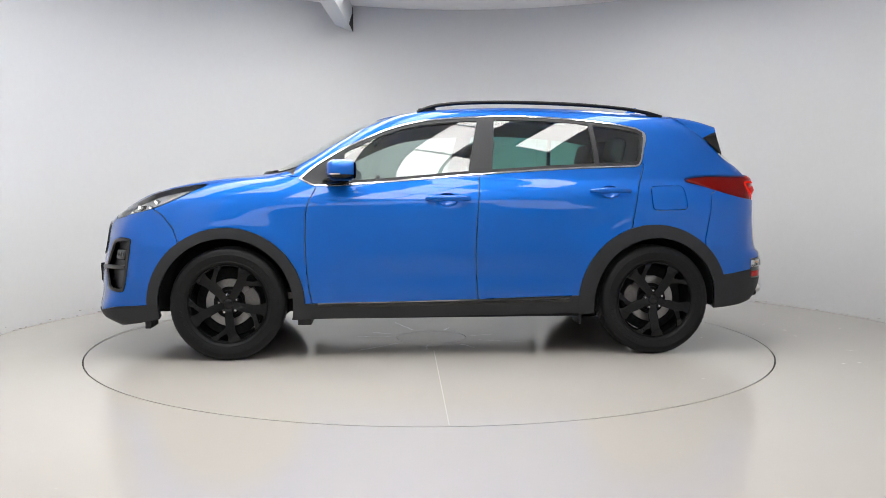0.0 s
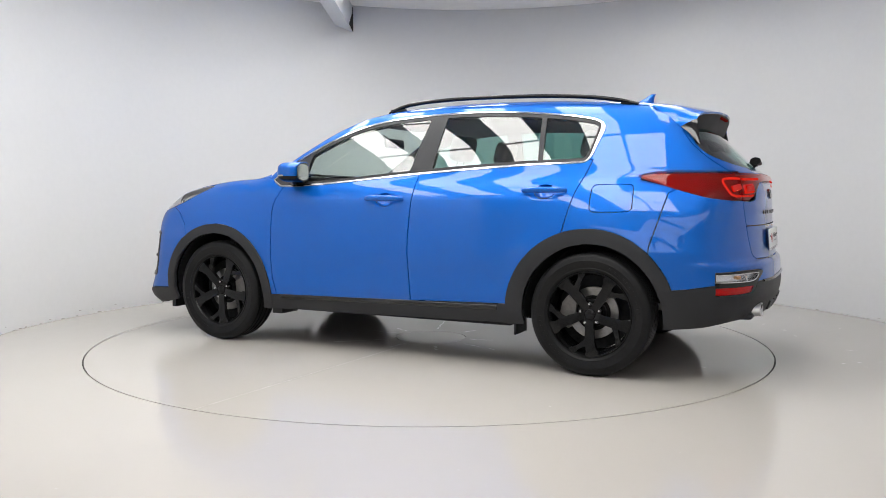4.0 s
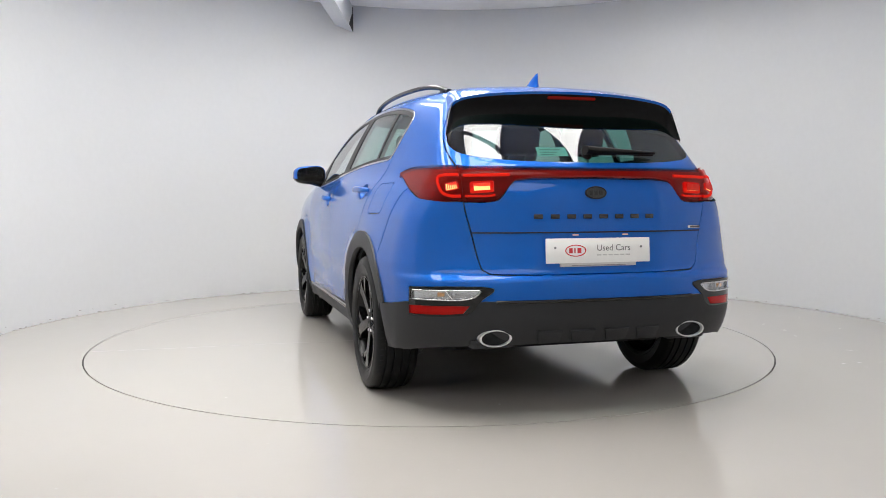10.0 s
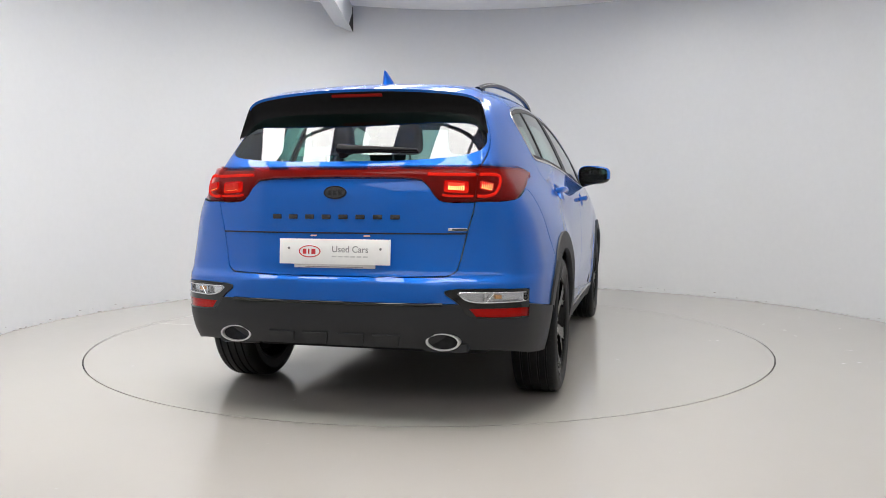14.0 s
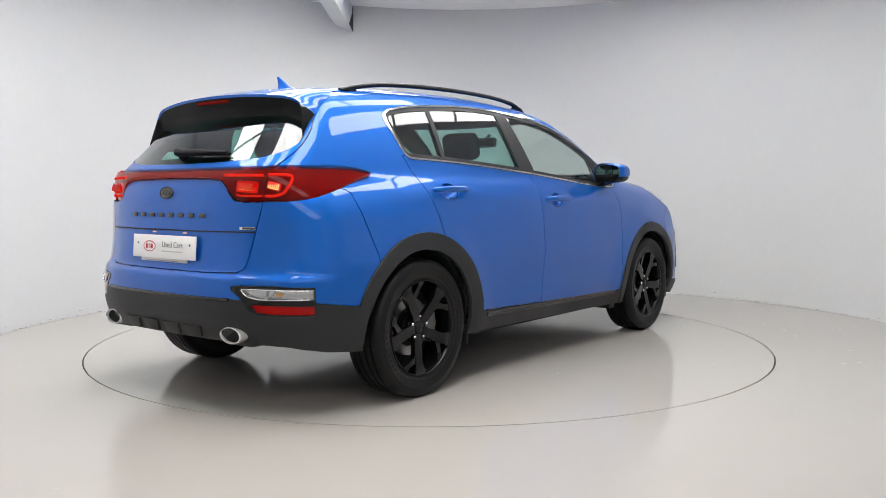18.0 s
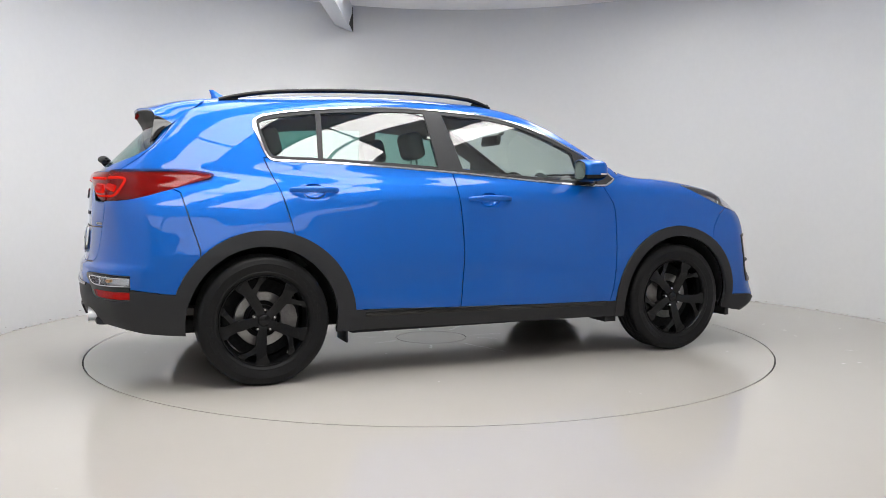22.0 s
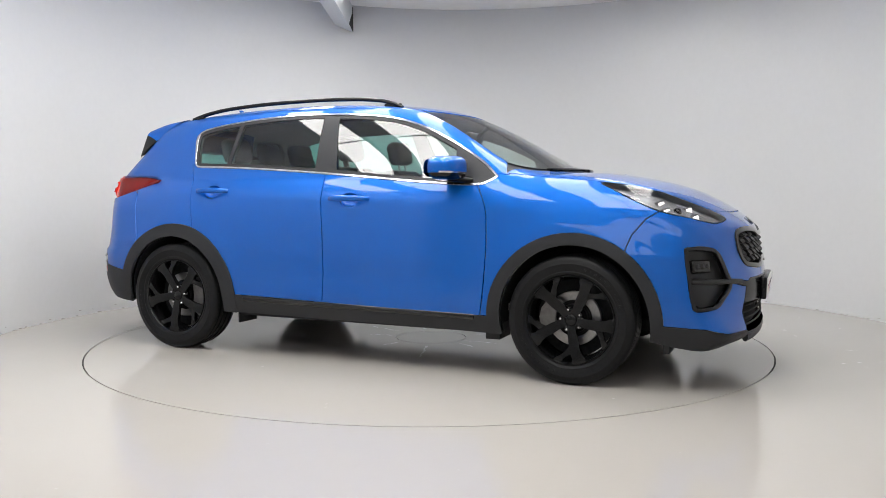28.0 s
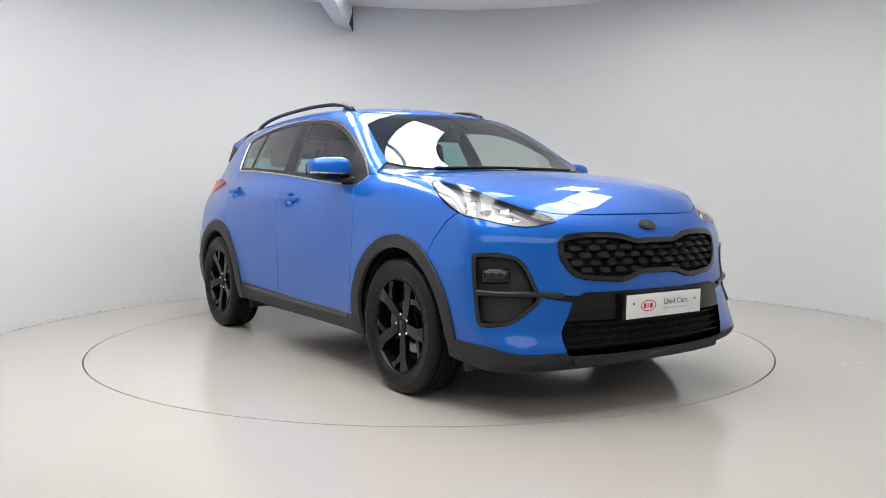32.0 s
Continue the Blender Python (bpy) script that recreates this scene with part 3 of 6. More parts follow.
def knife(skin, view, poly, keep):
    poly = dense(poly)
    d, e1, e2 = VIEW[view], E1[view], E2[view]
    cell = 0.03
    c = skin.centres()
    near = np.where(keep(c))[0]
    lo, hi = poly.min(0) - 0.05, poly.max(0) + 0.05
    q = flat(view, c[near])
    near = near[(q[:, 0] > lo[0]) & (q[:, 0] < hi[0]) & (q[:, 1] > lo[1]) & (q[:, 1] < hi[1])]
    bins = {}

    def put(k):
        w = flat(view, [skin.v[i] for i in skin.f[k]])
        a, b = np.floor(w.min(0) / cell).astype(int), np.floor(w.max(0) / cell).astype(int)
        for i in range(a[0], b[0] + 1):
            for j in range(a[1], b[1] + 1):
                bins.setdefault((i, j), set()).add(k)
    for k in near:
        put(int(k))
    n = len(poly)
    for i in range(n):
        p, r = poly[i], poly[(i + 1) % n]
        a, b = np.floor((np.minimum(p, r) - 0.001) / cell).astype(int), np.floor((np.maximum(p, r) + 0.001) / cell).astype(int)
        cand = set()
        for u in range(a[0], b[0] + 1):
            for w in range(a[1], b[1] + 1):
                cand |= bins.get((u, w), set())
        p3, r3 = e1 * p[0] + e2 * p[1], e1 * r[0] + e2 * r[1]
        no = np.cross(r3 - p3, d)
        if np.linalg.norm(no) < 1e-7:
            continue
        no /= np.linalg.norm(no)
        lo2, hi2 = np.minimum(p, r) - 0.0005, np.maximum(p, r) + 0.0005
        for k in cand:
            w = flat(view, [skin.v[i2] for i2 in skin.f[k]])
            if (w.max(0) < lo2).any() or (w.min(0) > hi2).any():
                continue
            m = skin.cut_face(k, p3, no)
            if m is not None:
                put(m)


def pts(*xs):
    return list(zip(xs[0::2], xs[1::2]))


def grow(poly, by):
    """The outline moved outwards (or inwards, if negative)."""
    p = np.array(poly, float)
    t = np.roll(p, -1, 0) - np.roll(p, 1, 0)
    n = np.stack([t[:, 1], -t[:, 0]], -1)
    n /= np.maximum(np.linalg.norm(n, axis=1, keepdims=True), 1e-9)
    area = np.sum(p[:, 0] * np.roll(p[:, 1], -1) - np.roll(p[:, 0], -1) * p[:, 1])
    return p + n * by * (1 if area > 0 else -1)


def arc(cx, cz, r, a0, a1, n=24):
    return [(cx + r * math.cos(radians(a0 + (a1 - a0) * k / n)), cz + r * math.sin(radians(a0 + (a1 - a0) * k / n))) for k in range(n + 1)]


# outlines, in metres: x along, z up (side); y across, z up (front, rear); x, y (top)
DLO_LOW = spline(pts(0.915, 1.121, 0.86, 1.088, 0.78, 1.073, 0.434, 1.09, -0.205, 1.145, -0.834, 1.186, -1.19, 1.199), 5)
DLO_BACK = spline(pts(-1.19, 1.199, -1.262, 1.207, -1.295, 1.25, -1.318, 1.32, -1.342, 1.39, -1.335, 1.432, -1.286, 1.463), 4)[1:]
DLO_TOP = spline(pts(-1.286, 1.463, -1.127, 1.492, -0.843, 1.522, -0.487, 1.538, -0.128, 1.526, 0.162, 1.495, 0.38, 1.435, 0.601, 1.335, 0.804, 1.215, 0.915, 1.121), 5)[1:-1]
DLO = np.array(DLO_LOW + DLO_BACK + DLO_TOP)
DLO_IN = grow(DLO, -0.0095)
DLO_IN[:, 0] = np.maximum(DLO_IN[:, 0], -1.322 + 0.25 * np.maximum(0, 1.39 - DLO_IN[:, 1]))
DLO_GLASS = grow(DLO, -0.030)
DLO_GLASS[:, 0] = np.maximum(DLO_GLASS[:, 0], -1.305 + 0.25 * np.maximum(0, 1.39 - DLO_GLASS[:, 1]))


def clip_between(poly, left, right):
    """The part of an outline between two slanted uprights given as (x at z 1.1, x at z 1.5)."""
    def cut(p, line, sign):
        f = lambda q: sign * (q[0] - (line[0] + (line[1] - line[0]) * (q[1] - 1.1) / 0.4))
        out = []
        for a, b in zip(p, list(p[1:]) + [p[0]]):
            fa, fb = f(a), f(b)
            if fa >= 0:
                out.append(tuple(a))
            if (fa >= 0) != (fb >= 0):
                s = fa / (fa - fb)
                out.append((a[0] + (b[0] - a[0]) * s, a[1] + (b[1] - a[1]) * s))
        return out
    return np.array(cut(cut([tuple(q) for q in poly], left, 1), right, -1))


FRONT_PANE = clip_between(DLO_GLASS, (-0.128, -0.215), (0.66, 0.60))
REAR_PANE = clip_between(DLO_GLASS, (-0.985, -0.955), (-0.290, -0.328))
QUARTER_PANE = clip_between(DLO_GLASS, (-1.6, -1.6), (-1.012, -0.985))

BOTTOM = pts(2.5, 0.20, 2.1, 0.205, 1.9, 0.232, 1.76, 0.262, 0.9, 0.248, -0.88, 0.268, -1.74, 0.290, -1.93, 0.308, -2.06, 0.336, -2.2, 0.352, -2.6, 0.352, -2.6, -0.2, 2.5, -0.2)
OPEN_F = arc(1.359, 0.343, 0.411, -35, 215, 40) + [(0.9, -0.2), (1.8, -0.2)]
OPEN_R = arc(-1.338, 0.345, 0.402, -35, 215, 40) + [(-1.8, -0.2), (-0.9, -0.2)]
CLAD_F = arc(1.356, 0.34, 0.476, -25, 205, 40) + [(0.9, -0.2), (1.8, -0.2)]
CLAD_R = arc(-1.325, 0.34, 0.488, -12, 192, 40) + [(-1.83, -0.2), (-0.83, -0.2)]
SILL = pts(0.95, 0.345, 0.3, 0.353, -0.196, 0.364, -0.804, 0.380, -0.95, 0.383, -0.95, -0.2, 0.95, -0.2)
REAR_BLACK = pts(-1.72, 0.500, -1.85, 0.512, -2.03, 0.540, -2.10, 0.545, -2.7, 0.545, -2.7, -0.2, -1.72, -0.2)
CHIN = pts(1.72, 0.345, 1.85, 0.343, 2.043, 0.331, 2.14, 0.303, 2.7, 0.292, 2.7, -0.2, 1.72, -0.2)
SEAM_B = spline(pts(-0.222, 1.16, -0.213, 1.13, -0.197, 0.95, -0.186, 0.80, -0.180, 0.66, -0.186, 0.5, -0.197, 0.36, -0.2, 0.3), 4)
SEAM_F = spline(pts(0.80, 1.09, 0.815, 1.05, 0.862, 0.95, 0.874, 0.80, 0.872, 0.66, 0.858, 0.48, 0.838, 0.36, 0.83, 0.3), 4)
SEAM_R = spline(pts(-1.302, 1.22, -1.285, 1.17, -1.232, 1.036, -1.188, 0.87, -1.17, 0.80, -1.1, 0.6, -0.95, 0.5, -0.89, 0.42, -0.87, 0.3), 4)
FRONT_DOOR = SEAM_F + SEAM_B[::-1] + [(0.2, 1.16)]
REAR_DOOR = SEAM_B + SEAM_R[::-1] + [(-0.8, 1.23)]
FLAP = spline(pts(-1.335, 1.068, -1.325, 1.05, -1.322, 0.95, -1.335, 0.928, -1.36, 0.922, -1.52, 0.926, -1.547, 0.935, -1.556, 0.955, -1.552, 1.05, -1.54, 1.07, -1.515, 1.078, -1.36, 1.075), 4, True)
FRONT_BUMPER = pts(1.95, 0.96, 1.80, 0.935, 1.735, 0.895, 1.668, 0.812, 1.64, 0.74, 1.60, 0.5, 1.6, 0.1, 2.6, 0.1, 2.6, 0.922, 2.1, 0.922)
REAR_BUMPER = pts(-1.80, 1.06, -1.742, 1.03, -1.708, 0.90, -1.66, 0.735, -1.66, 0.1, -2.6, 0.1, -2.6, 1.0, -2.0, 1.0)
HOOD = spline(pts(1.30, 0.0, 1.27, 0.25, 1.19, 0.47, 1.085, 0.64, 1.0, 0.735, 0.955, 0.80), 5) + spline(pts(0.955, 0.80, 1.088, 0.775, 1.25, 0.768, 1.47, 0.770, 1.56, 0.745, 1.70, 0.730, 1.83, 0.70, 1.966, 0.61, 2.05, 0.50, 2.085, 0.37, 2.103, 0.2, 2.108, 0.0), 5)[1:] + pts(2.108, -0.1, 1.30, -0.1)
SCREEN = spline(pts(1.235, 0.0, 1.205, 0.25, 1.125, 0.47, 1.02, 0.635, 0.93, 0.715), 5) + spline(pts(0.93, 0.715, 0.88, 0.705, 0.75, 0.675, 0.61, 0.640, 0.45, 0.595, 0.33, 0.548, 0.29, 0.52), 4)[1:] + spline(pts(0.29, 0.52, 0.36, 0.42, 0.43, 0.22, 0.45, 0.0), 5)[1:] + pts(0.45, -0.1, 1.235, -0.1)
COWL = SCREEN[:21] + [(0.955, 0.80)] + HOOD[:26][::-1] + pts(1.30, -0.1, 1.235, -0.1)
ROOF = spline(pts(0.45, 0.0, 0.43, 0.22, 0.36, 0.42, 0.29, 0.52, 0.2, 0.548), 5) + spline(pts(0.2, 0.548, -0.3, 0.565, -0.9, 0.555, -1.3, 0.53, -1.56, 0.505), 4)[1:] + pts(-1.585, 0.3, -1.59, 0.0, -1.59, -0.1, 0.45, -0.1)
GATE = spline(pts(0.49, 1.60, 0.512, 1.53, 0.572, 1.42, 0.618, 1.32, 0.636, 1.24, 0.632, 1.18, 0.616, 1.124), 4) + spline(pts(0.616, 1.124, 0.612, 0.984, 0.58, 0.848, 0.552, 0.72, 0.535, 0.682, 0.50, 0.664), 4)[1:] + pts(0.3, 0.660, 0.0, 0.660, -0.1, 0.66, -0.1, 1.60)
BACK_PANE = spline(pts(0.0, 1.168, 0.28, 1.171, 0.487, 1.184, 0.585, 1.207, 0.620, 1.245, 0.616, 1.29), 5) + spline(pts(0.616, 1.29, 0.58, 1.37, 0.52, 1.46, 0.485, 1.52), 3)[1:] + pts(0.3, 1.545, 0.0, 1.55, -0.1, 1.55, -0.1, 1.168)
LAMP_SIDE = spline(pts(-1.58, 1.115, -1.68, 1.128, -1.82, 1.131, -2.3, 1.126), 4) + [(-2.3, 0.988)] + spline(pts(-2.06, 0.988, -1.99, 0.996, -1.90, 1.016, -1.78, 1.05, -1.66, 1.088, -1.59, 1.106), 4)
LAMP_GATE = pts(0.616, 1.124, 0.33, 1.123, 0.0, 1.122, -0.1, 1.122, -0.1, 1.097, 0.0, 1.097, 0.30, 1.093, 0.385, 1.083) + spline(pts(0.385, 1.083, 0.415, 1.055, 0.445, 1.012, 0.475, 0.990, 0.52, 0.985, 0.612, 0.985), 4)[1:]
GATE_LOW = pts(0.7, 0.847, -0.1, 0.847, -0.1, 0.6, 0.7, 0.6)
HEAD = [(1.475, 0.778, 1.080), (1.56, 0.748, 1.072), (1.70, 0.735, 1.043), (1.83, 0.705, 1.005), (1.966, 0.613, 0.956), (2.054, 0.528, 0.916), (2.089, 0.515, 0.888), (2.06, 0.625, 0.866),
        (2.012, 0.704, 0.871), (1.937, 0.782, 0.893), (1.82, 0.840, 0.920), (1.675, 0.837, 0.972), (1.55, 0.810, 1.035)]
HEAD = spline(flat("nose_corner", HEAD), 4, True)
GRILLE = spline(pts(0.0, 0.812, 0.07, 0.811, 0.131, 0.812, 0.229, 0.836, 0.373, 0.843, 0.49, 0.834, 0.535, 0.812, 0.545, 0.77, 0.536, 0.72, 0.50, 0.664, 0.451, 0.636, 0.35, 0.624, 0.23, 0.617, 0.17, 0.630, 0.13, 0.643, 0.07, 0.647, 0.0, 0.648), 4) + pts(-0.1, 0.648, -0.1, 0.812)
MESH_AREA = np.array(grow(GRILLE, -0.022))
FOG = [(1.922, 0.862, 0.724), (1.935, 0.845, 0.745), (2.005, 0.766, 0.742), (2.05, 0.706, 0.727), (2.08, 0.67, 0.68), (2.11, 0.645, 0.602), (2.128, 0.632, 0.536), (2.089, 0.698, 0.464),
       (2.047, 0.748, 0.418), (1.969, 0.838, 0.413), (1.951, 0.858, 0.467), (1.937, 0.864, 0.598)]
FOG = spline(flat("nose_corner", FOG), 4, True)
FOG_IN = grow(FOG, -0.016)
BAND = pts(-0.1, 0.572, 0.44, 0.571, 0.47, 0.556, 0.64, 0.574, 0.64, 0.560, 0.52, 0.535, 0.50, 0.533) + pts(0.535, 0.447, -0.1, 0.447)
INTAKE = pts(-0.1, 0.447, 0.537, 0.447, 0.556, 0.40, 0.555, 0.36, 0.535, 0.290, 0.3, 0.284, -0.1, 0.282)
REAR_FOG = spline(pts(0.815, 0.604, 0.74, 0.609, 0.60, 0.610, 0.515, 0.607, 0.502, 0.592, 0.545, 0.560, 0.572, 0.528, 0.585, 0.505, 0.62, 0.486, 0.70, 0.479, 0.82, 0.477, 0.90, 0.476), 3) + pts(0.90, 0.605)
FOG_LAMP = pts(0.90, 0.596, 0.79, 0.597, 0.69, 0.600, 0.562, 0.601, 0.547, 0.592, 0.58, 0.562, 0.64, 0.549, 0.80, 0.549, 0.90, 0.550)
REFLECTOR = pts(0.90, 0.522, 0.80, 0.524, 0.60, 0.527, 0.628, 0.492, 0.70, 0.486, 0.80, 0.484, 0.90, 0.484)

CUP_F = [(-0.005 + 0.060 * math.cos(k * math.pi / 14), 0.988 + 0.040 * math.sin(k * math.pi / 14)) for k in range(28)]
CUP_R = [(-1.050 + 0.060 * math.cos(k * math.pi / 14), 1.037 + 0.040 * math.sin(k * math.pi / 14)) for k in range(28)]

low_side = lambda c: (c[:, 1] > 0.3)
glass_side = lambda c: (c[:, 1] > 0.4) & (c[:, 2] > 1.0) & (c[:, 0] < 1.0) & (c[:, 0] > -1.6)
door_side = lambda c: (c[:, 1] > 0.6) & (c[:, 2] < 1.35)
on_top = lambda c: (c[:, 2] > 0.9)
nose = lambda c: (c[:, 0] > 1.2)
noseface = lambda c: (c[:, 0] > 1.9)
tail = lambda c: (c[:, 0] < -1.5)
anyhow = lambda c: np.ones(len(c), bool)

REGIONS = [("void", "side", BOTTOM, anyhow), ("void", "side", OPEN_F, low_side), ("void", "side", OPEN_R, low_side),
           ("front_pane", "side", FRONT_PANE, glass_side), ("rear_pane", "side", REAR_PANE, glass_side), ("quarter_pane", "side", QUARTER_PANE, glass_side),
           ("pillar_trim", "side", DLO_IN, glass_side), ("chrome_trim", "side", DLO, glass_side),
           ("windscreen", "top", SCREEN, lambda c: on_top(c) & (c[:, 0] > 0.1)), ("headlamp", "nose_corner", HEAD, nose), ("hood", "top", HOOD, lambda c: on_top(c) & nose(c) | (c[:, 0] > 0.85) & (c[:, 2] > 1.05)),
           ("cowl", "top", COWL, lambda c: on_top(c) & (c[:, 0] > 0.85)), ("roof", "top", ROOF, lambda c: c[:, 2] > 1.4),
           ("back_pane", "rear", BACK_PANE, tail), ("lamp_gate", "rear", LAMP_GATE, tail), ("lamp_side", "side", LAMP_SIDE, lambda c: tail(c) & (c[:, 1] > 0.6)),
           ("fog_lamp", "rear", FOG_LAMP, lambda c: c[:, 0] < -2.0), ("reflector", "rear", REFLECTOR, lambda c: c[:, 0] < -2.0), ("rear_fog", "rear", REAR_FOG, lambda c: c[:, 0] < -2.0),
           ("grille_mesh", "front", MESH_AREA, noseface), ("grille_frame", "front", GRILLE, noseface), ("fog_recess", "nose_corner", FOG_IN, noseface), ("fog_bezel", "nose_corner", FOG, lambda c: c[:, 0] > 1.8),
           ("intake", "front", INTAKE, noseface), ("plate_band", "front", BAND, noseface), ("chin", "side", CHIN, nose),
           ("rear_skirt", "side", REAR_BLACK, tail), ("arch_trim_front", "side", CLAD_F, low_side), ("arch_trim_rear", "side", CLAD_R, low_side), ("sill", "side", SILL, low_side),
           ("gate", "rear", GATE, tail), ("handle_cup", "side", CUP_F, door_side), ("handle_cup", "side", CUP_R, door_side), ("fuel_flap", "side", FLAP, door_side), ("front_door", "side", FRONT_DOOR, door_side), ("rear_door", "side", REAR_DOOR, door_side),
           ("front_bumper", "side", FRONT_BUMPER, nose), ("rear_bumper", "side", REAR_BUMPER, tail)]

skin = Skin(half_shell())
for _n, _view, _poly, _keep in REGIONS:
    knife(skin, _view, np.array([tuple(q) for q in _poly]), _keep)
knife(skin, "rear", np.array(GATE_LOW), tail)
CENT = skin.centres()
AREA = np.full(len(CENT), "", dtype=object)
for _n, _view, _poly, _keep in REGIONS:
    hit = (AREA == "") & _keep(CENT) & inside(np.array([tuple(q) for q in _poly]), flat(_view, CENT))
    AREA[hit] = _n
AREA[(AREA == "") & (CENT[:, 0] > 0.8) & (CENT[:, 2] < 1.135)] = "fender"
AREA[AREA == ""] = "side_frame"
SKIN_V = np.array(skin.v)
SKIN_N = body_normal(SKIN_V)
SKIN_N[np.abs(SKIN_V[:, 1]) < 1e-4, 1] = 0


def sheet(areas, push=0.0, gap=0.0034, lip=0.016, whole=False, side=1, only=None):
    """Points, faces and normals of the areas' skin: pushed out, edges drawn back by the gap and turned inwards."""
    ids = [k for k in np.where(np.isin(AREA, areas))[0] if only is None or only(CENT[k])]
    used = sorted({i for k in ids for i in skin.f[k]})
    at = {i: n for n, i in enumerate(used)}
    V, N = SKIN_V[used].copy(), SKIN_N[used].copy()
    F = [[at[i] for i in skin.f[k]] for k in ids]
    if whole:
        mid = np.abs(V[:, 1]) < 2e-4
        V[mid, 1] = 0
        m = np.arange(len(V))
        m[~mid] = len(V) + np.arange((~mid).sum())
        V2, N2 = V[~mid] * (1, -1, 1), N[~mid] * (1, -1, 1)
        F += [[int(m[i]) for i in f[::-1]] for f in F]
        V, N = np.concatenate([V, V2]), np.concatenate([N, N2])
    elif side < 0:
        V, N, F = V * (1, -1, 1), N * (1, -1, 1), [f[::-1] for f in F]
    count = {}
    for f in F:
        for a, b in zip(f, f[1:] + f[:1]):
            count[(a, b)] = 1
    rim = [(a, b) for a, b in count if (b, a) not in count]
    inw = np.zeros_like(V)
    for a, b in rim:
        t = V[b] - V[a]
        c = np.cross(N[a], t)
        L = np.linalg.norm(c)
        if L > 1e-9:
            inw[a] += c / L
            inw[b] += c / L
    L = np.linalg.norm(inw, axis=1)
    on = L > 1e-6
    inw[on] /= L[on, None]
    V = V + inw * gap + N * push
    nv = len(V)
    if lip:
        rimv = sorted({i for e in rim for i in e})
        r1 = {i: nv + 2 * n for n, i in enumerate(rimv)}
        extra, en = [], []
        for i in rimv:
            extra += [V[i], V[i] - N[i] * lip + inw[i] * 0.002]
            en += [-inw[i] * 0.8 + N[i] * 0.6, -inw[i]]
        V, N = np.concatenate([V, extra]), np.concatenate([N, en])
        F = F + [[r1[b], r1[a], r1[a] + 1, r1[b] + 1] for a, b in rim]
    return V, F, N


def sheet_object(name, data, material, parent, label=""):
    V, F, N = data
    me = bpy.data.meshes.new(name)
    me.from_pydata([tuple(v) for v in V], [], F)
    me.validate()
    me.shade_smooth()
    if len(me.vertices) == len(N):
        L = np.maximum(np.linalg.norm(N, axis=1, keepdims=True), 1e-9)
        me.normals_split_custom_set_from_vertices([tuple(n) for n in N / L])
    me.materials.append(material)
    ob = new(name, me)
    ob.parent = parent
    if label:
        tagged(ob, label)
    return ob


def tilted(data, zc, k):
    """The same sheet leaning out at the top about the height zc."""
    V, F, N = data
    return V + N * (k * (V[:, 2:] - zc)), F, N - np.array([0, 0, k])


PLAIN = {3: [0, 1, 3], 2: [0, 1, 2]}


def calm(data, axes, calmer=0.0, order=3):
    """The same pane with its normals taken from one low curve, as float glass is free of waves."""
    V, F, N = data
    u, v = V[:, axes[0]], V[:, axes[1]]
    u, v = u - u.mean(), v - v.mean()
    A = np.stack([u ** i * v ** j for i in range(order) for j in range(order - i)], 1)
    fit = A @ np.linalg.lstsq(A, N, rcond=None)[0]
    flat_fit = A[:, PLAIN[order]] @ np.linalg.lstsq(A[:, PLAIN[order]], N, rcond=None)[0]
    return V, F, fit * (1 - calmer) + flat_fit * calmer


LEAN = 0.27
# ---- the car: panels ----
car = tagged(new("car"), "bright blue five-door utility car with black wheels on the turntable", "car")
DOORS = {}
for s in (1, -1):
    DOORS["front", s] = sheet_object("front_door", sheet(["front_door"], side=s), PAINT, car)
    DOORS["rear", s] = sheet_object("rear_door", sheet(["rear_door"], side=s), PAINT, car)
    sheet_object("fender", sheet(["fender"], side=s), PAINT, car)
    sheet_object("side_frame", sheet(["side_frame"] if s > 0 else ["side_frame", "fuel_flap"], side=s), PAINT, car)
    sheet_object("fuel_flap", sheet(["fuel_flap"], side=s, gap=0.003), PAINT, car) if s > 0 else None
    sheet_object("sill_trim", sheet(["sill"], push=0.004, side=s, gap=0.0004), BLACK_TRIM, car, "black textured plastic sill")
    sheet_object("arch_trim", sheet(["arch_trim_front"], push=0.010, side=s, gap=-0.001, lip=0.03), BLACK_TRIM, car, "black textured plastic arch")
    sheet_object("arch_trim", sheet(["arch_trim_rear"], push=0.010, side=s, gap=-0.001, lip=0.03), BLACK_TRIM, car, "black textured plastic arch")
    fw = sheet_object("window_pane", calm(sheet(["front_pane"], push=-0.006, side=s, gap=0, lip=0), (0, 2)), GLASS_CLEAR, DOORS["front", s], "clear tinted glass")
    rw = sheet_object("window_pane", calm(sheet(["rear_pane"], push=-0.006, side=s, gap=0, lip=0), (0, 2)), GLASS_DARK, DOORS["rear", s], "dark tinted glass")
    qw = sheet_object("quarter_pane", calm(sheet(["quarter_pane"], push=-0.006, side=s, gap=0, lip=0), (0, 2)), GLASS_DARK, DOORS["rear", s], "dark tinted glass")
    sheet_object("window_trim", sheet(["pillar_trim"], push=-0.002, side=s, gap=0, lip=0.02), BLACK_TRIM, car, "black pillar and window surround")
    sheet_object("chrome_trim", sheet(["chrome_trim"], push=0.003, side=s, gap=0, lip=0.008), CHROME, car, "chrome strip round the windows")
sheet_object("hood", sheet(["hood"], whole=True, gap=0.003), PAINT, car)
sheet_object("roof", sheet(["roof"], whole=True, gap=0.0012), PAINT, car)
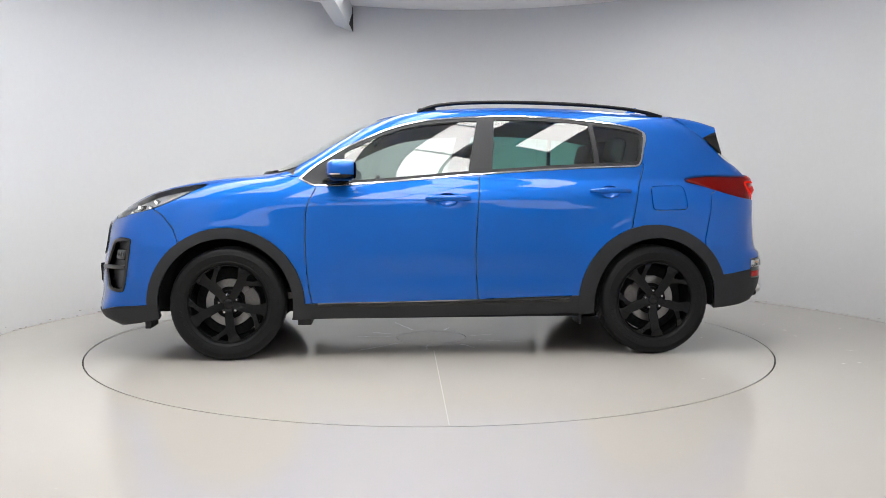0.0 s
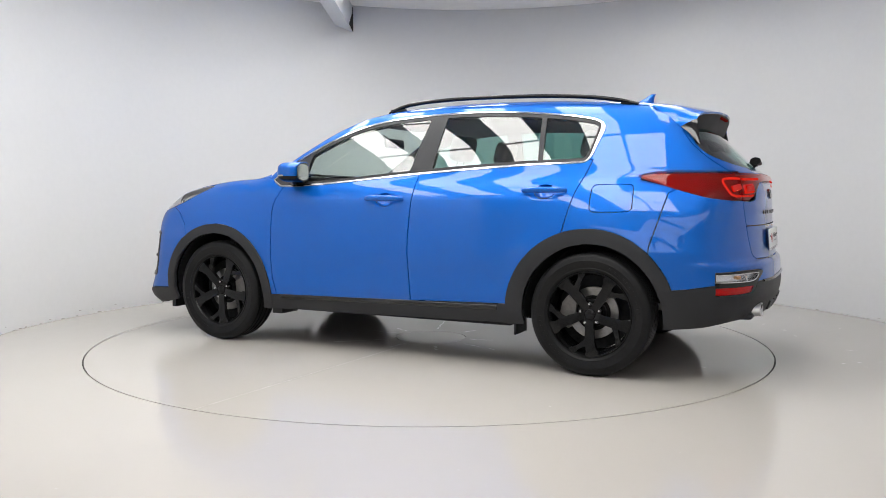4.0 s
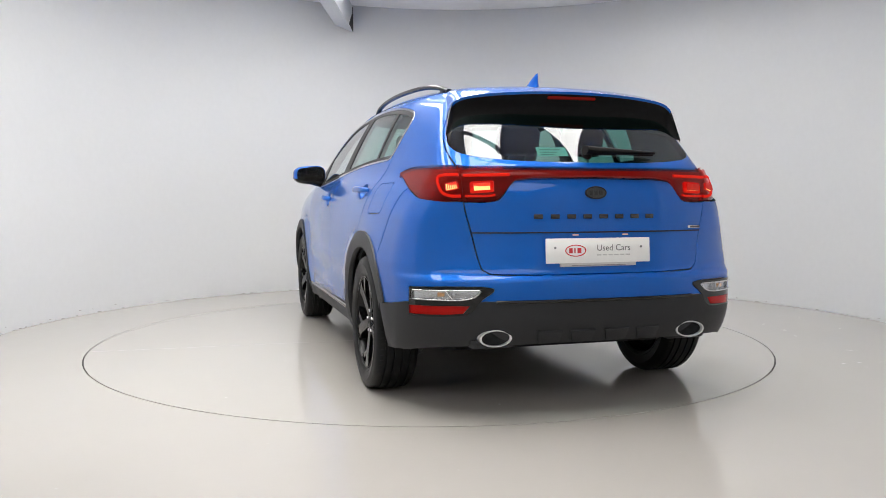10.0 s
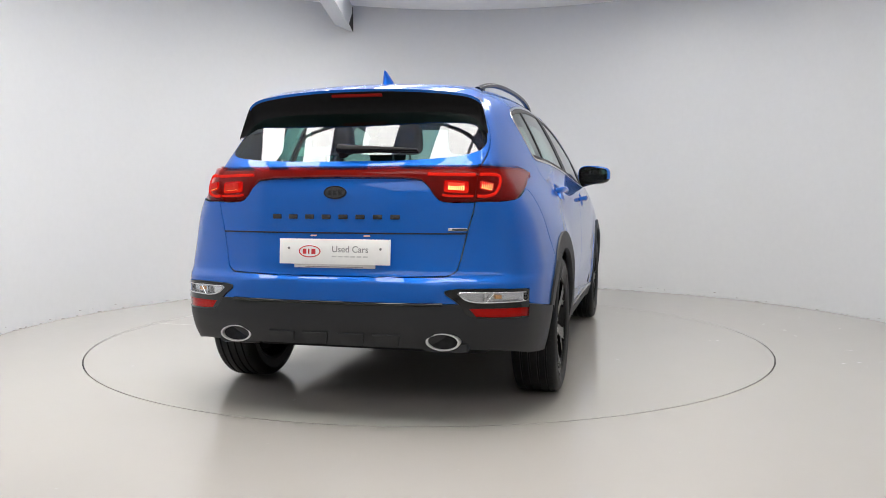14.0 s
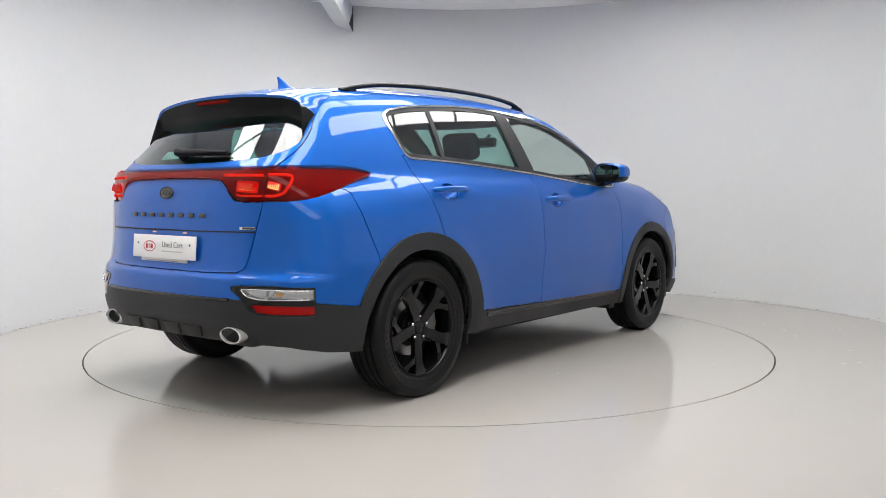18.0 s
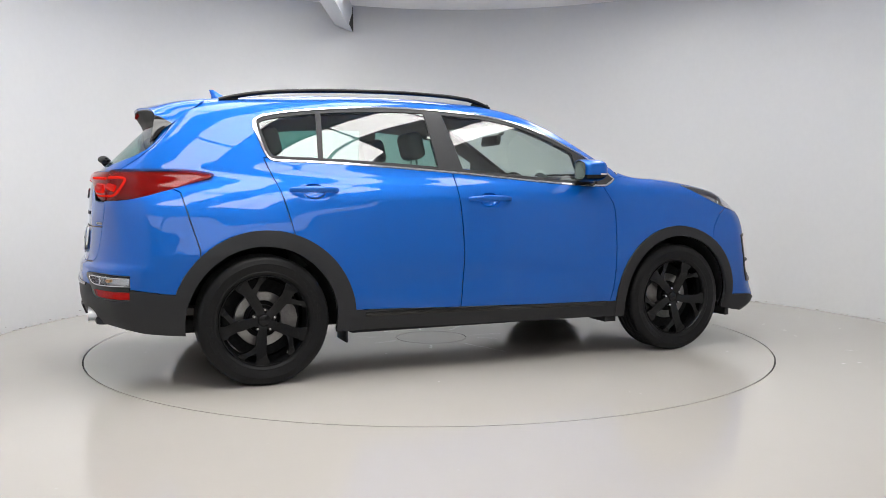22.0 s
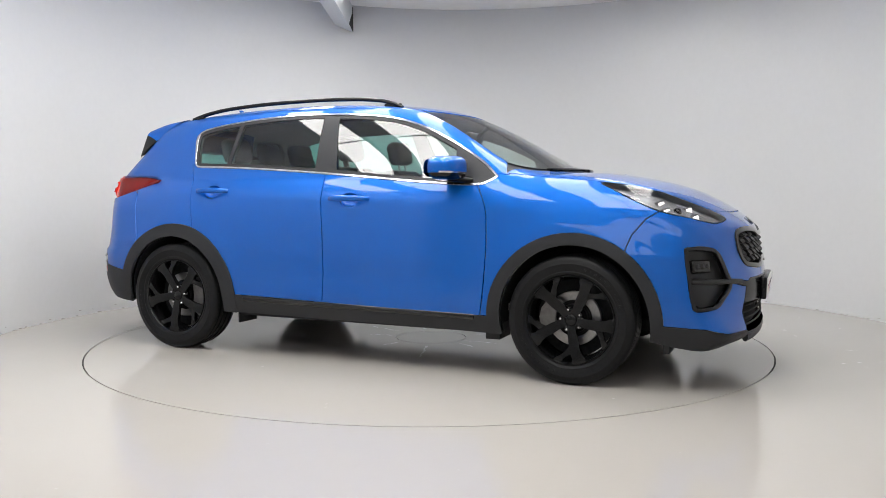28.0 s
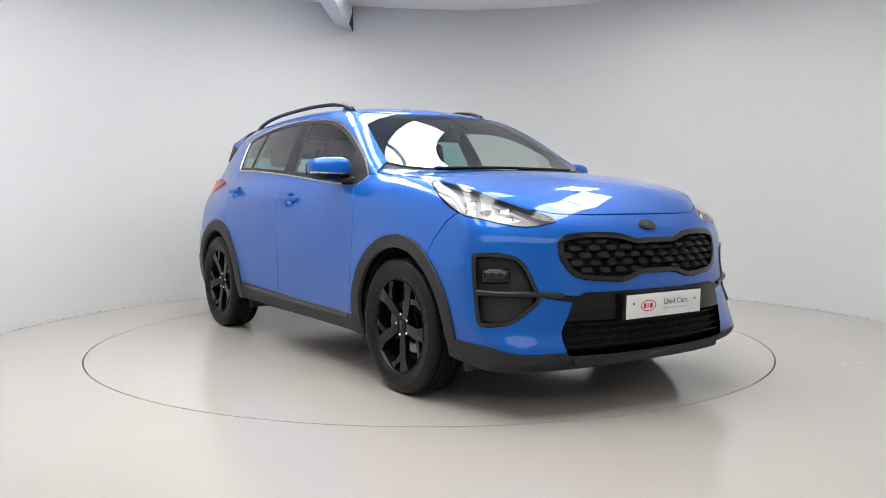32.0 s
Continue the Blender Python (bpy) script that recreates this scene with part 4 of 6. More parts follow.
windscreen = sheet_object("windscreen", calm(sheet(["windscreen"], push=-0.004, whole=True, gap=0, lip=0), (0, 1), 0.4), GLASS_SCREEN, car, "clear tinted windscreen")
sheet_object("cowl", sheet(["cowl"], push=-0.010, whole=True, gap=0, lip=0.01), BLACK_TRIM, car, "black plastic cowl")
tailgate = sheet_object("tailgate", sheet(["gate"], whole=True, gap=0.0034), PAINT, car)
sheet_object("rear_window", calm(sheet(["back_pane"], push=-0.003, whole=True, gap=0, lip=0), (1, 2), 0.6), GLASS_DARK, tailgate, "dark tinted rear window")
front_bumper = sheet_object("front_bumper", sheet(["front_bumper"], whole=True), PAINT, car)
rear_bumper = sheet_object("rear_bumper", sheet(["rear_bumper"], whole=True), PAINT, car)
sheet_object("rear_skirt", sheet(["rear_skirt"], push=0.004, whole=True, gap=0, lip=0.03), BLACK_TRIM, rear_bumper, "black textured lower bumper")
sheet_object("chin", sheet(["chin"], push=0.006, whole=True, gap=0, lip=0.05), BLACK_TRIM, front_bumper, "black plastic chin")
sheet_object("grille_frame", sheet(["grille_frame"], push=0.008, whole=True, gap=0, lip=0.03), GLOSS_BLACK, front_bumper, "gloss black grille surround")
sheet_object("grille_back", sheet(["grille_mesh"], push=-0.035, whole=True, gap=0, lip=-0.036), DARK_VOID, front_bumper)
sheet_object("intake_back", sheet(["intake"], push=-0.05, whole=True, gap=0, lip=-0.052), DARK_VOID, front_bumper)
sheet_object("plate_band", sheet(["plate_band"], push=0.002, whole=True, gap=0, lip=0.05), SATIN_BLACK, front_bumper, "black band behind the plate")
sheet_object("lamp_strip", tilted(sheet(["lamp_gate"], push=0.004, whole=True, gap=0.001, lip=0.02), 1.05, LEAN), LAMP_RED, tailgate, "red lamp and strip across the tailgate")
sheet_object("lamp_strip_back", tilted(sheet(["lamp_gate"], push=-0.010, whole=True, gap=0.0, lip=0), 1.05, LEAN), RED_BACK, tailgate)
for s in (1, -1):
    hl = sheet_object("headlamp", sheet(["headlamp"], push=-0.036, side=s, gap=0.003, lip=-0.034), LAMP_BOWL, car, "headlamp with dark housing and lit white lamps")
    sheet_object("cover", sheet(["headlamp"], push=0.0, side=s, gap=0.0016, lip=0.012), LAMP_CLEAR, hl, "clear cover")
    tl = sheet_object("tail_lamp", tilted(sheet(["lamp_side"], push=0.003, side=s, gap=0.001, lip=0.02), 1.05, LEAN), LAMP_RED, car, "red tail lamp")
    sheet_object("housing", tilted(sheet(["lamp_side"], push=-0.012, side=s, gap=0, lip=0), 1.05, LEAN), RED_BACK, tl)
    sheet_object("fog_bezel", sheet(["fog_bezel"], push=0.006, side=s, gap=0, lip=0.04), SATIN_TRIM, front_bumper, "satin black fog lamp surround")
    sheet_object("fog_recess", sheet(["fog_recess"], push=-0.035, side=s, gap=0, lip=-0.03), SATIN_TRIM, front_bumper)
    rf = sheet_object("rear_fog_surround", sheet(["rear_fog"], push=0.003, side=s, gap=0, lip=0.02), GLOSS_BLACK, rear_bumper, "gloss black lamp surround")
    sheet_object("fog_lamp", sheet(["fog_lamp"], push=0.004, side=s, gap=0.001, lip=0.02), LAMP_CLEAR, rear_bumper, "clear reversing and indicator lamp")
    sheet_object("fog_lamp_back", sheet(["fog_lamp"], push=-0.018, side=s, gap=0.0, lip=-0.016), SATIN_CHROME, rear_bumper, "silver lamp reflector")
    sheet_object("reflector", sheet(["reflector"], push=0.004, side=s, gap=0.001, lip=0.02), LAMP_RED, rear_bumper, "red reflector")
    sheet_object("reflector_back", sheet(["reflector"], push=-0.006, side=s, gap=0.0, lip=0), REFLEX, rear_bumper)
SEE_THROUGH = ["front_pane", "rear_pane", "quarter_pane", "windscreen", "back_pane", "void", "headlamp", "lamp_side", "lamp_gate", "fog_lamp", "grille_mesh", "intake", "fog_recess"]
sheet_object("inner_shell", sheet(sorted(set(AREA) - set(SEE_THROUGH)), push=-0.03, whole=True, gap=0, lip=-0.028), LINING, car, "dark inner lining")


# ---- the car: places on its skin ----
def skin_at(view, a, b, side=1):
    """A point of the body and its normal: seen from the side (x, z), front or rear (y, z) or top (x, y)."""
    o, w = {"side": ((a, 0, b), (0, side, 0)), "front": ((1.4, a, b), (1, 0, 0)), "rear": ((-1.4, a, b), (-1, 0, 0)), "top": ((a, b, 0.8), (0, 0, 1))}[view]
    p = on_body(np.array([o], float), np.array([w], float))
    n = body_normal(p)[0]
    if side < 0 and view == "side":
        n = body_normal(p * (1, -1, 1))[0] * (1, -1, 1)
    return Vector(p[0]), Vector(n)


def seat_on(p, n, along):
    """A pose at p whose z is the normal and whose x runs along."""
    z = Vector(n).normalized()
    y = z.cross(Vector(along)).normalized()
    x = y.cross(z)
    return Matrix.Translation(p) @ Matrix((x, y, z)).transposed().to_4x4()


def oval(a, b, n=32):
    return [(a * math.cos(2 * math.pi * k / n), b * math.sin(2 * math.pi * k / n)) for k in range(n)]


def placed(name, bm, material, parent, m, label="", smooth=35):
    ob = part(name, bm, material, parent, label, smooth)
    ob.matrix_basis = m
    return ob


def shared(name, me, parent, m):
    ob = new(name, me)
    ob.parent = parent
    ob.matrix_basis = m
    return ob


def mesh_of(bm, name, material, smooth=35):
    me = bpy.data.meshes.new(name)
    bm.normal_update()
    bm.to_mesh(me)
    bm.free()
    me.materials.append(material)
    me.shade_smooth()
    me.set_sharp_from_angle(angle=radians(smooth))
    return me


# ---- wheels ----
def strip_outline(path, widths):
    """An outline round a path, of half widths given along it."""
    P = [np.array(p, float) for p in path]
    left, right = [], []
    for i, p in enumerate(P):
        d = P[min(i + 1, len(P) - 1)] - P[max(i - 1, 0)]
        d /= np.linalg.norm(d)
        n = np.array([-d[1], d[0]]) * widths[i]
        left.append(tuple(p + n))
        right.append(tuple(p - n))
    return right + left[::-1]


def polar(r, a):
    return (r * math.cos(radians(a)), r * math.sin(radians(a)))


def wheel_meshes():
    out = {}
    bm = bmesh.new()
    half = [(0.2430, 0.094), (0.2490, 0.101), (0.2580, 0.1055), (0.2610, 0.1068), (0.2640, 0.1055), (0.2780, 0.110), (0.2980, 0.113), (0.3050, 0.1142), (0.3090, 0.1120), (0.3240, 0.1095), (0.3370, 0.103), (0.3440, 0.094), (0.3480, 0.084)]
    tread = []
    for c in (0.060, 0.021):
        tread += [(0.3490, c + 0.006), (0.341, c + 0.004), (0.341, c - 0.004), (0.3490, c - 0.006)]
    prof = half + tread
    prof = prof + [(r, -y) for r, y in prof[::-1]]
    lathe(bm, prof, 96)
    bmesh.ops.recalc_face_normals(bm, faces=bm.faces[:])
    out["tyre"] = mesh_of(bm, "tyre", RUBBER, 28)
    # shoulder sipes
    bm = bmesh.new()
    box(bm, (-0.0022, 0.070, 0.3380), (0.0022, 0.0870, 0.3486))
    out["sipe"] = mesh_of(bm, "sipe", GAP)
    bm = bmesh.new()
    lathe(bm, [(0.2435, 0.096), (0.2415, 0.101), (0.2370, 0.101), (0.2330, 0.095), (0.2290, 0.082), (0.2250, 0.060), (0.2170, 0.030), (0.2130, -0.080), (0.2370, -0.095), (0.2435, -0.092)], 96)
    bmesh.ops.recalc_face_normals(bm, faces=bm.faces[:])
    out["rim"] = mesh_of(bm, "rim", SATIN_BLACK, 40)
    bm = bmesh.new()
    main = strip_outline([polar(0.030, -7), polar(0.07, -7), polar(0.12, -6), polar(0.165, -3.5), polar(0.20, -1), polar(0.222, 0), polar(0.2385, 0.6)], [0.027, 0.0240, 0.0245, 0.0270, 0.0295, 0.033, 0.042])
    prism(bm, main, 0.0, 0.030, 0.007)
    dish = lambda v: 0.046 + 0.125 * max(0.0, math.hypot(v.x, v.y) - 0.06)
    for v in bm.verts:
        v.co.z = v.co.z + dish(v.co)
    bmesh.ops.transform(bm, matrix=pose(0, 0, 0, 90) @ Matrix.Scale(-1, 4, (0, 1, 0)) @ Matrix.Scale(-1, 4, (0, 0, 1)), verts=bm.verts[:])
    bmesh.ops.recalc_face_normals(bm, faces=bm.faces[:])
    out["spoke"] = mesh_of(bm, "spoke", SATIN_BLACK, 30)
    bm = bmesh.new()
    fork = strip_outline([polar(0.140, -4), polar(0.158, -10), polar(0.178, -17), polar(0.200, -24), polar(0.222, -29), polar(0.2385, -31)], [0.022, 0.0155, 0.0125, 0.0120, 0.015, 0.023])
    prism(bm, fork, 0.0, 0.0275, 0.004)
    for v in bm.verts:
        v.co.z = v.co.z + dish(v.co)
    bmesh.ops.transform(bm, matrix=pose(0, 0, 0, 90) @ Matrix.Scale(-1, 4, (0, 1, 0)) @ Matrix.Scale(-1, 4, (0, 0, 1)), verts=bm.verts[:])
    bmesh.ops.recalc_face_normals(bm, faces=bm.faces[:])
    out["fork"] = mesh_of(bm, "spoke_branch", SATIN_BLACK, 30)
    bm = bmesh.new()
    lathe(bm, [(0.0001, 0.080), (0.026, 0.079), (0.030, 0.076), (0.031, 0.072), (0.036, 0.073), (0.052, 0.070), (0.060, 0.064), (0.062, 0.03)], 40)
    bmesh.ops.recalc_face_normals(bm, faces=bm.faces[:])
    out["cap"] = mesh_of(bm, "centre_cap", SATIN_BLACK, 40)
    bm = bmesh.new()
    lathe(bm, [(0.0001, 0.080), (0.006, 0.080), (0.0098, 0.076), (0.0108, 0.05)], 6)
    bmesh.ops.recalc_face_normals(bm, faces=bm.faces[:])
    out["nut"] = mesh_of(bm, "wheel_nut", CHROME, 40)
    bm = bmesh.new()
    lathe(bm, [(0.100, 0.006), (0.102, 0.008), (0.146, 0.008), (0.148, 0.005), (0.148, -0.016), (0.100, -0.016)], 64)
    bmesh.ops.recalc_face_normals(bm, faces=bm.faces[:])
    out["disc"] = mesh_of(bm, "brake_disc", STEEL, 30)
    bm = bmesh.new()
    lathe(bm, [(0.040, 0.030), (0.072, 0.030), (0.078, 0.024), (0.080, 0.004), (0.101, 0.002)], 48)
    bmesh.ops.recalc_face_normals(bm, faces=bm.faces[:])
    out["hat"] = mesh_of(bm, "disc_hat", DULL_BLACK, 30)
    bm = bmesh.new()
    prism(bm, [polar(0.110, -34), polar(0.172, -34), polar(0.184, -17), polar(0.188, 0), polar(0.184, 17), polar(0.172, 34), polar(0.110, 34), polar(0.098, 0)], -0.03, 0.04, 0.006)
    bmesh.ops.transform(bm, matrix=pose(0, 0, 0, 90), verts=bm.verts[:])
    bmesh.ops.recalc_face_normals(bm, faces=bm.faces[:])
    out["caliper"] = mesh_of(bm, "brake_caliper", CALIPER, 30)
    bm = bmesh.new()
    lathe(bm, [(0.0001, -0.03), (0.21, -0.03)], 48)
    out["backing"] = mesh_of(bm, "dust_shield", DARK_VOID, 30)
    bm = bmesh.new()
    box(bm, (-0.005, 0.1110, 0.277), (0.005, 0.1128, 0.292), 0.0006)
    out["mark"] = mesh_of(bm, "sidewall_mark", RUBBER, 30)
    return out


CALIPER = surface("cast_grey_caliper", (0.16, 0.155, 0.15), 0.5, 0.6, vary=0.15, grain=60)
WHEEL = wheel_meshes()


def wheel(x, side, spin):
    w = new("wheel")
    w.parent = car
    w.matrix_basis = pose(x, side * 0.808, 0.3492, 0, 0, 0 if side > 0 else 180)
    tagged(w, "black five-spoke alloy wheel with tyre")
    turn = lambda a: pose(0, 0, 0, 0, a, 0)
    t = shared("tyre", WHEEL["tyre"], w, turn(0))
    for k in range(72):
        for j in (0, 1):
            shared("sipe", WHEEL["sipe"], t, turn(5 * k + 2.5 * j) @ (pose(0, 0, 0) if j == 0 else pose(0, 0, 0, 0, 0, 180)))
    for k in list(range(0, 11)) + list(range(30, 41)):
        shared("sidewall_mark", WHEEL["mark"], t, turn(spin + 6 * k))
    shared("rim", WHEEL["rim"], w, turn(0))
    for k in range(5):
        shared("spoke", WHEEL["spoke"], w, turn(spin + 72 * k))
        shared("spoke_branch", WHEEL["fork"], w, turn(spin + 72 * k))
        n = shared("wheel_nut", WHEEL["nut"], w, turn(spin + 36 + 72 * k) @ Matrix.Translation((0.057, 0, 0)))
    tagged(shared("centre_cap", WHEEL["cap"], w, turn(spin)), "black centre cap")
    tagged(shared("brake_disc", WHEEL["disc"], w, turn(0)), "worn steel brake disc")
    shared("disc_hat", WHEEL["hat"], w, turn(0))
    shared("brake_caliper", WHEEL["caliper"], w, turn((180 if x > 0 else 0) if side > 0 else (0 if x > 0 else 180)))
    shared("dust_shield", WHEEL["backing"], w, turn(0))
    return w


wheel(WHEEL_X + 0.013, 1, 99)
wheel(-WHEEL_X, 1, 95)
wheel(WHEEL_X + 0.013, -1, 103)
wheel(-WHEEL_X, -1, 86)

# gloss strip along the top of each sill
for s in (1, -1):
    P = []
    for x in np.linspace(0.80, -0.78, 24):
        p, n = skin_at("side", x, 0.336 + 0.021 * (0.80 - x) / 1.58, s)
        P.append((p.x, p.y + s * 0.004, p.z))
    bm = bmesh.new()
    tube(bm, P, 0.014, 10, 0.35, up=(0, 1, 0))
    part("sill_strip", bm, GLOSS_BLACK, car, "gloss black strip on the sill", 60)

# wells and underside
for cx, r in ((1.359, 0.409), (-1.338, 0.400)):
    for s in (1, -1):
        bm = bmesh.new()
        prev = None
        for k in range(33):
            a = radians(-6 + 192 * k / 32)
            row = [bm.verts.new((cx + q * math.cos(a), s * y, 0.343 + q * math.sin(a))) for q, y in ((r + 0.004, 0.885), (r + 0.012, 0.80), (r + 0.012, 0.50), (0.05, 0.48))]
            if prev:
                for i in range(3):
                    bm.faces.new((prev[i], prev[i + 1], row[i + 1], row[i]))
            prev = row
        bmesh.ops.recalc_face_normals(bm, faces=bm.faces[:])
        part("arch_liner", bm, DARK_VOID, car)
bm = bmesh.new()
prism(bm, [(-1.80, -0.55), (-1.75, -0.60), (-0.9, -0.62), (0.9, -0.62), (1.85, -0.55), (2.05, -0.40), (2.05, 0.40), (1.85, 0.55), (0.9, 0.62), (-0.9, 0.62), (-1.75, 0.60), (-1.80, 0.55)], 0.262, 0.34, 0.03)
part("underbody", bm, DARK_VOID, car, "dark underside panel")
bm = bmesh.new()
for s in (1, -1):
    box(bm, (-0.86, s * 0.60 if s > 0 else -0.87, 0.245), (0.88, 0.87 if s > 0 else -0.60, 0.32), 0.02)
part("floor_rail", bm, DARK_VOID, car)
bm = bmesh.new()
box(bm, (-2.05, -0.30, 0.315), (-1.72, 0.30, 0.40), 0.05, 3)
part("silencer", bm, STEEL, car, "dull steel silencer")
for x in (WHEEL_X, -WHEEL_X):
    bm = bmesh.new()
    tube(bm, [(x, -0.72, 0.30), (x, -0.3, 0.235), (x, 0.3, 0.235), (x, 0.72, 0.30)], 0.03, 10, up=(1, 0, 0))
    part("axle_beam", bm, DARK_VOID, car)
for s in (1, -1):
    for x0, x1, z0, z1 in ((1.825, 1.86, 0.195, 0.27), (0.845, 0.93, 0.205, 0.32), (-0.875, -0.86, 0.19, 0.28)):
        bm = bmesh.new()
        box(bm, (x0, min(s * 0.66, s * 0.84), z0), (x1, max(s * 0.66, s * 0.84), z1), 0.004)
        part("mud_guard", bm, BLACK_TRIM, car, "small black plastic flap")


# ---- mirrors, handles, rails, fin ----
def egg(bm, centre, size, keep, power=0.62, n=36, m=22, cut_back=None):
    """A rounded box as a grid; keep tells which height share to build."""
    f = lambda v: math.copysign(abs(v) ** power, v)
    rows = []
    for j in range(m + 1):
        lat = keep[0] + (keep[1] - keep[0]) * j / m
        row = []
        for i in range(n):
            lon = 2 * math.pi * i / n
            x, y, z = f(math.cos(lat)) * f(math.cos(lon)), f(math.cos(lat)) * f(math.sin(lon)), f(math.sin(lat))
            if cut_back is not None:
                x = max(x, cut_back - 0.35 * y if cut_back < 0 else cut_back)
            row.append(bm.verts.new((centre[0] + size[0] * x * (1 - 0.12 * y), centre[1] + size[1] * y, centre[2] + size[2] * z * (1 - 0.10 * y))))
        rows.append(row)
    for a, b in zip(rows, rows[1:]):
        for i in range(n):
            bm.faces.new((a[i], a[(i + 1) % n], b[(i + 1) % n], b[i]))
    bmesh.ops.remove_doubles(bm, verts=bm.verts[:], dist=0.0004)


def door_mirror(s):
    flip = lambda bm: (bmesh.ops.scale(bm, vec=(1, s, 1), verts=bm.verts[:]), bmesh.ops.recalc_face_normals(bm, faces=bm.faces[:]))
    top = new("door_mirror")
    top.parent = car
    tagged(top, "blue and black door mirror")
    c, size = (0.645, 0.945, 1.168), (0.096, 0.118, 0.068)
    bm = bmesh.new()
    egg(bm, c, size, (radians(-16), radians(90)), cut_back=-0.62)
    flip(bm)
    part("cap", bm, PAINT, top, "blue mirror cap", 50)
    bm = bmesh.new()
    egg(bm, (c[0], c[1], c[2] - 0.002), tuple(q * 0.985 for q in size), (radians(-90), radians(90)), cut_back=-0.63)
    flip(bm)
    part("shell", bm, SATIN_BLACK, top, "black lower shell", 50)
    bm = bmesh.new()
    egg(bm, (c[0], c[1], c[2]), tuple(q * 1.012 for q in size), (radians(-17), radians(-9)), m=3, cut_back=0.1)
    flip(bm)
    part("indicator_strip", bm, SATIN_CHROME, top, "silver indicator strip", 50)
    bm = bmesh.new()
    pr = [(c[1] + a * 0.100, c[2] + b * 0.052) for a, b in [(math.copysign(abs(math.cos(q)) ** 0.6, math.cos(q)), math.copysign(abs(math.sin(q)) ** 0.6, math.sin(q))) for q in [2 * math.pi * k / 28 for k in range(28)]]]
    vs = [bm.verts.new((c[0] - 0.0625 - 0.272 * (y - c[1]), s * y, z)) for y, z in pr]
    bm.faces.new(vs)
    part("mirror_glass", bm, MIRROR, top, "mirror glass", None)
    bm = bmesh.new()
    tube(bm, [(0.745, s * 0.825, 1.098), (0.71, s * 0.865, 1.104), (0.665, s * 0.92, 1.114)], lambda u: 0.034 - 0.006 * u, 12, 0.7)
    part("foot", bm, SATIN_BLACK, top, "black mirror foot")


def door_handle(s, x0, x1, z, door):
    pa, na = skin_at("side", x0, z, s)
    pb, nb = skin_at("side", x1, z, s)
    path = []
    for k in range(13):
        u = k / 12
        p = pa.lerp(pb, u)
        lift = 0.034 * (1 - (2 * u - 1) ** 6) + 0.004
        path.append((p.x, p.y + s * lift, p.z + 0.004 * math.sin(math.pi * u)))
    bm = bmesh.new()
    tube(bm, path, lambda u: 0.0175 * (1 - 0.35 * abs(2 * u - 1) ** 3), 14, 0.62, up=(0, 1, 0))
    part("handle", bm, PAINT, door, "blue door handle", 60)
    cx, cz = (-0.005, 0.988) if x0 > 0 else (-1.050, 1.037)
    p, n = skin_at("side", cx, cz, s)
    bm = bmesh.new()
    rings = [[bm.verts.new((0.063 * r * math.cos(a), 0.0425 * r * math.sin(a), h)) for a in [2 * math.pi * i / 32 for i in range(32)]] for r, h in ((1, 0.0), (0.93, -0.009), (0.80, -0.017), (0.6, -0.022), (0.3, -0.025))]
    for a, b in zip(rings, rings[1:]):
        for i in range(32):
            bm.faces.new((a[i], a[(i + 1) % 32], b[(i + 1) % 32], b[i]))
    bm.faces.new(rings[-1])
    placed("handle_cup", bm, PAINT, door, seat_on(p - n * 0.0012, n, (1, 0, 0)), "blue hollow behind the handle", 60)


def roof_rail(s):
    P = spline([(0.165, 0.522, 0.0), (0.09, 0.526, 0.021), (-0.05, 0.530, 0.039), (-0.25, 0.534, 0.044), (-0.6, 0.535, 0.044), (-0.95, 0.528, 0.042), (-1.2, 0.518, 0.037), (-1.38, 0.506, 0.021), (-1.50, 0.495, 0.000)], 5)
    path = []
    for x, y, h in P:
        p, n = skin_at("top", x, y)
        path.append((p.x, s * p.y, p.z + h))
    bm = bmesh.new()
    tube(bm, path, 0.017, 12, 0.75, up=(0, 0, 1))
    top = new("roof_rail")
    top.parent = car
    tagged(top, "black roof rail")
    part("bar", bm, SATIN_BLACK, top, "", 60)
    for x in (0.10, -1.43):
        p, n = skin_at("top", x, 0.523 if x > -1 else 0.503)
        bm = bmesh.new()
        L = 0.06 if x > 0 else 0.035
        box(bm, (p.x - L, s * p.y - 0.012, p.z - 0.012), (p.x + L, s * p.y + 0.012, p.z + 0.018), 0.008)
        part("rail_foot", bm, SATIN_BLACK, top)


def shark_fin():
    p, n = skin_at("top", -1.40, 0.0)
    bm = bmesh.new()
    rows = []
    for k in range(9):
        u = k / 8
        z = p.z - 0.014 + 0.082 * u
        x0, x1 = -1.285 - 0.175 * u ** 0.75, -1.490 - 0.012 * math.sin(math.pi * u) * -1
        w = 0.034 * (1 - u) ** 0.8 + 0.0035
        rows.append([bm.verts.new(((x0 + x1) / 2 + (x0 - x1) / 2 * math.cos(a), w * math.sin(a) * (0.6 + 0.4 * abs(math.sin(a))), z - 0.10 * (-1.40 - ((x0 + x1) / 2 + (x0 - x1) / 2 * math.cos(a))) * (1 - u))) for a in [2 * math.pi * i / 20 for i in range(20)]])
    for a, b in zip(rows, rows[1:]):
        for i in range(20):
            bm.faces.new((a[i], a[(i + 1) % 20], b[(i + 1) % 20], b[i]))
    bm.faces.new(rows[-1])
    bmesh.ops.recalc_face_normals(bm, faces=bm.faces[:])
    part("roof_aerial", bm, PAINT, car, "blue fin aerial", 50)


for s in (1, -1):
    door_mirror(s)
    door_handle(s, 0.130, -0.142, 0.995, DOORS["front", s])
    door_handle(s, -0.920, -1.182, 1.044, DOORS["rear", s])
    roof_rail(s)
shark_fin()


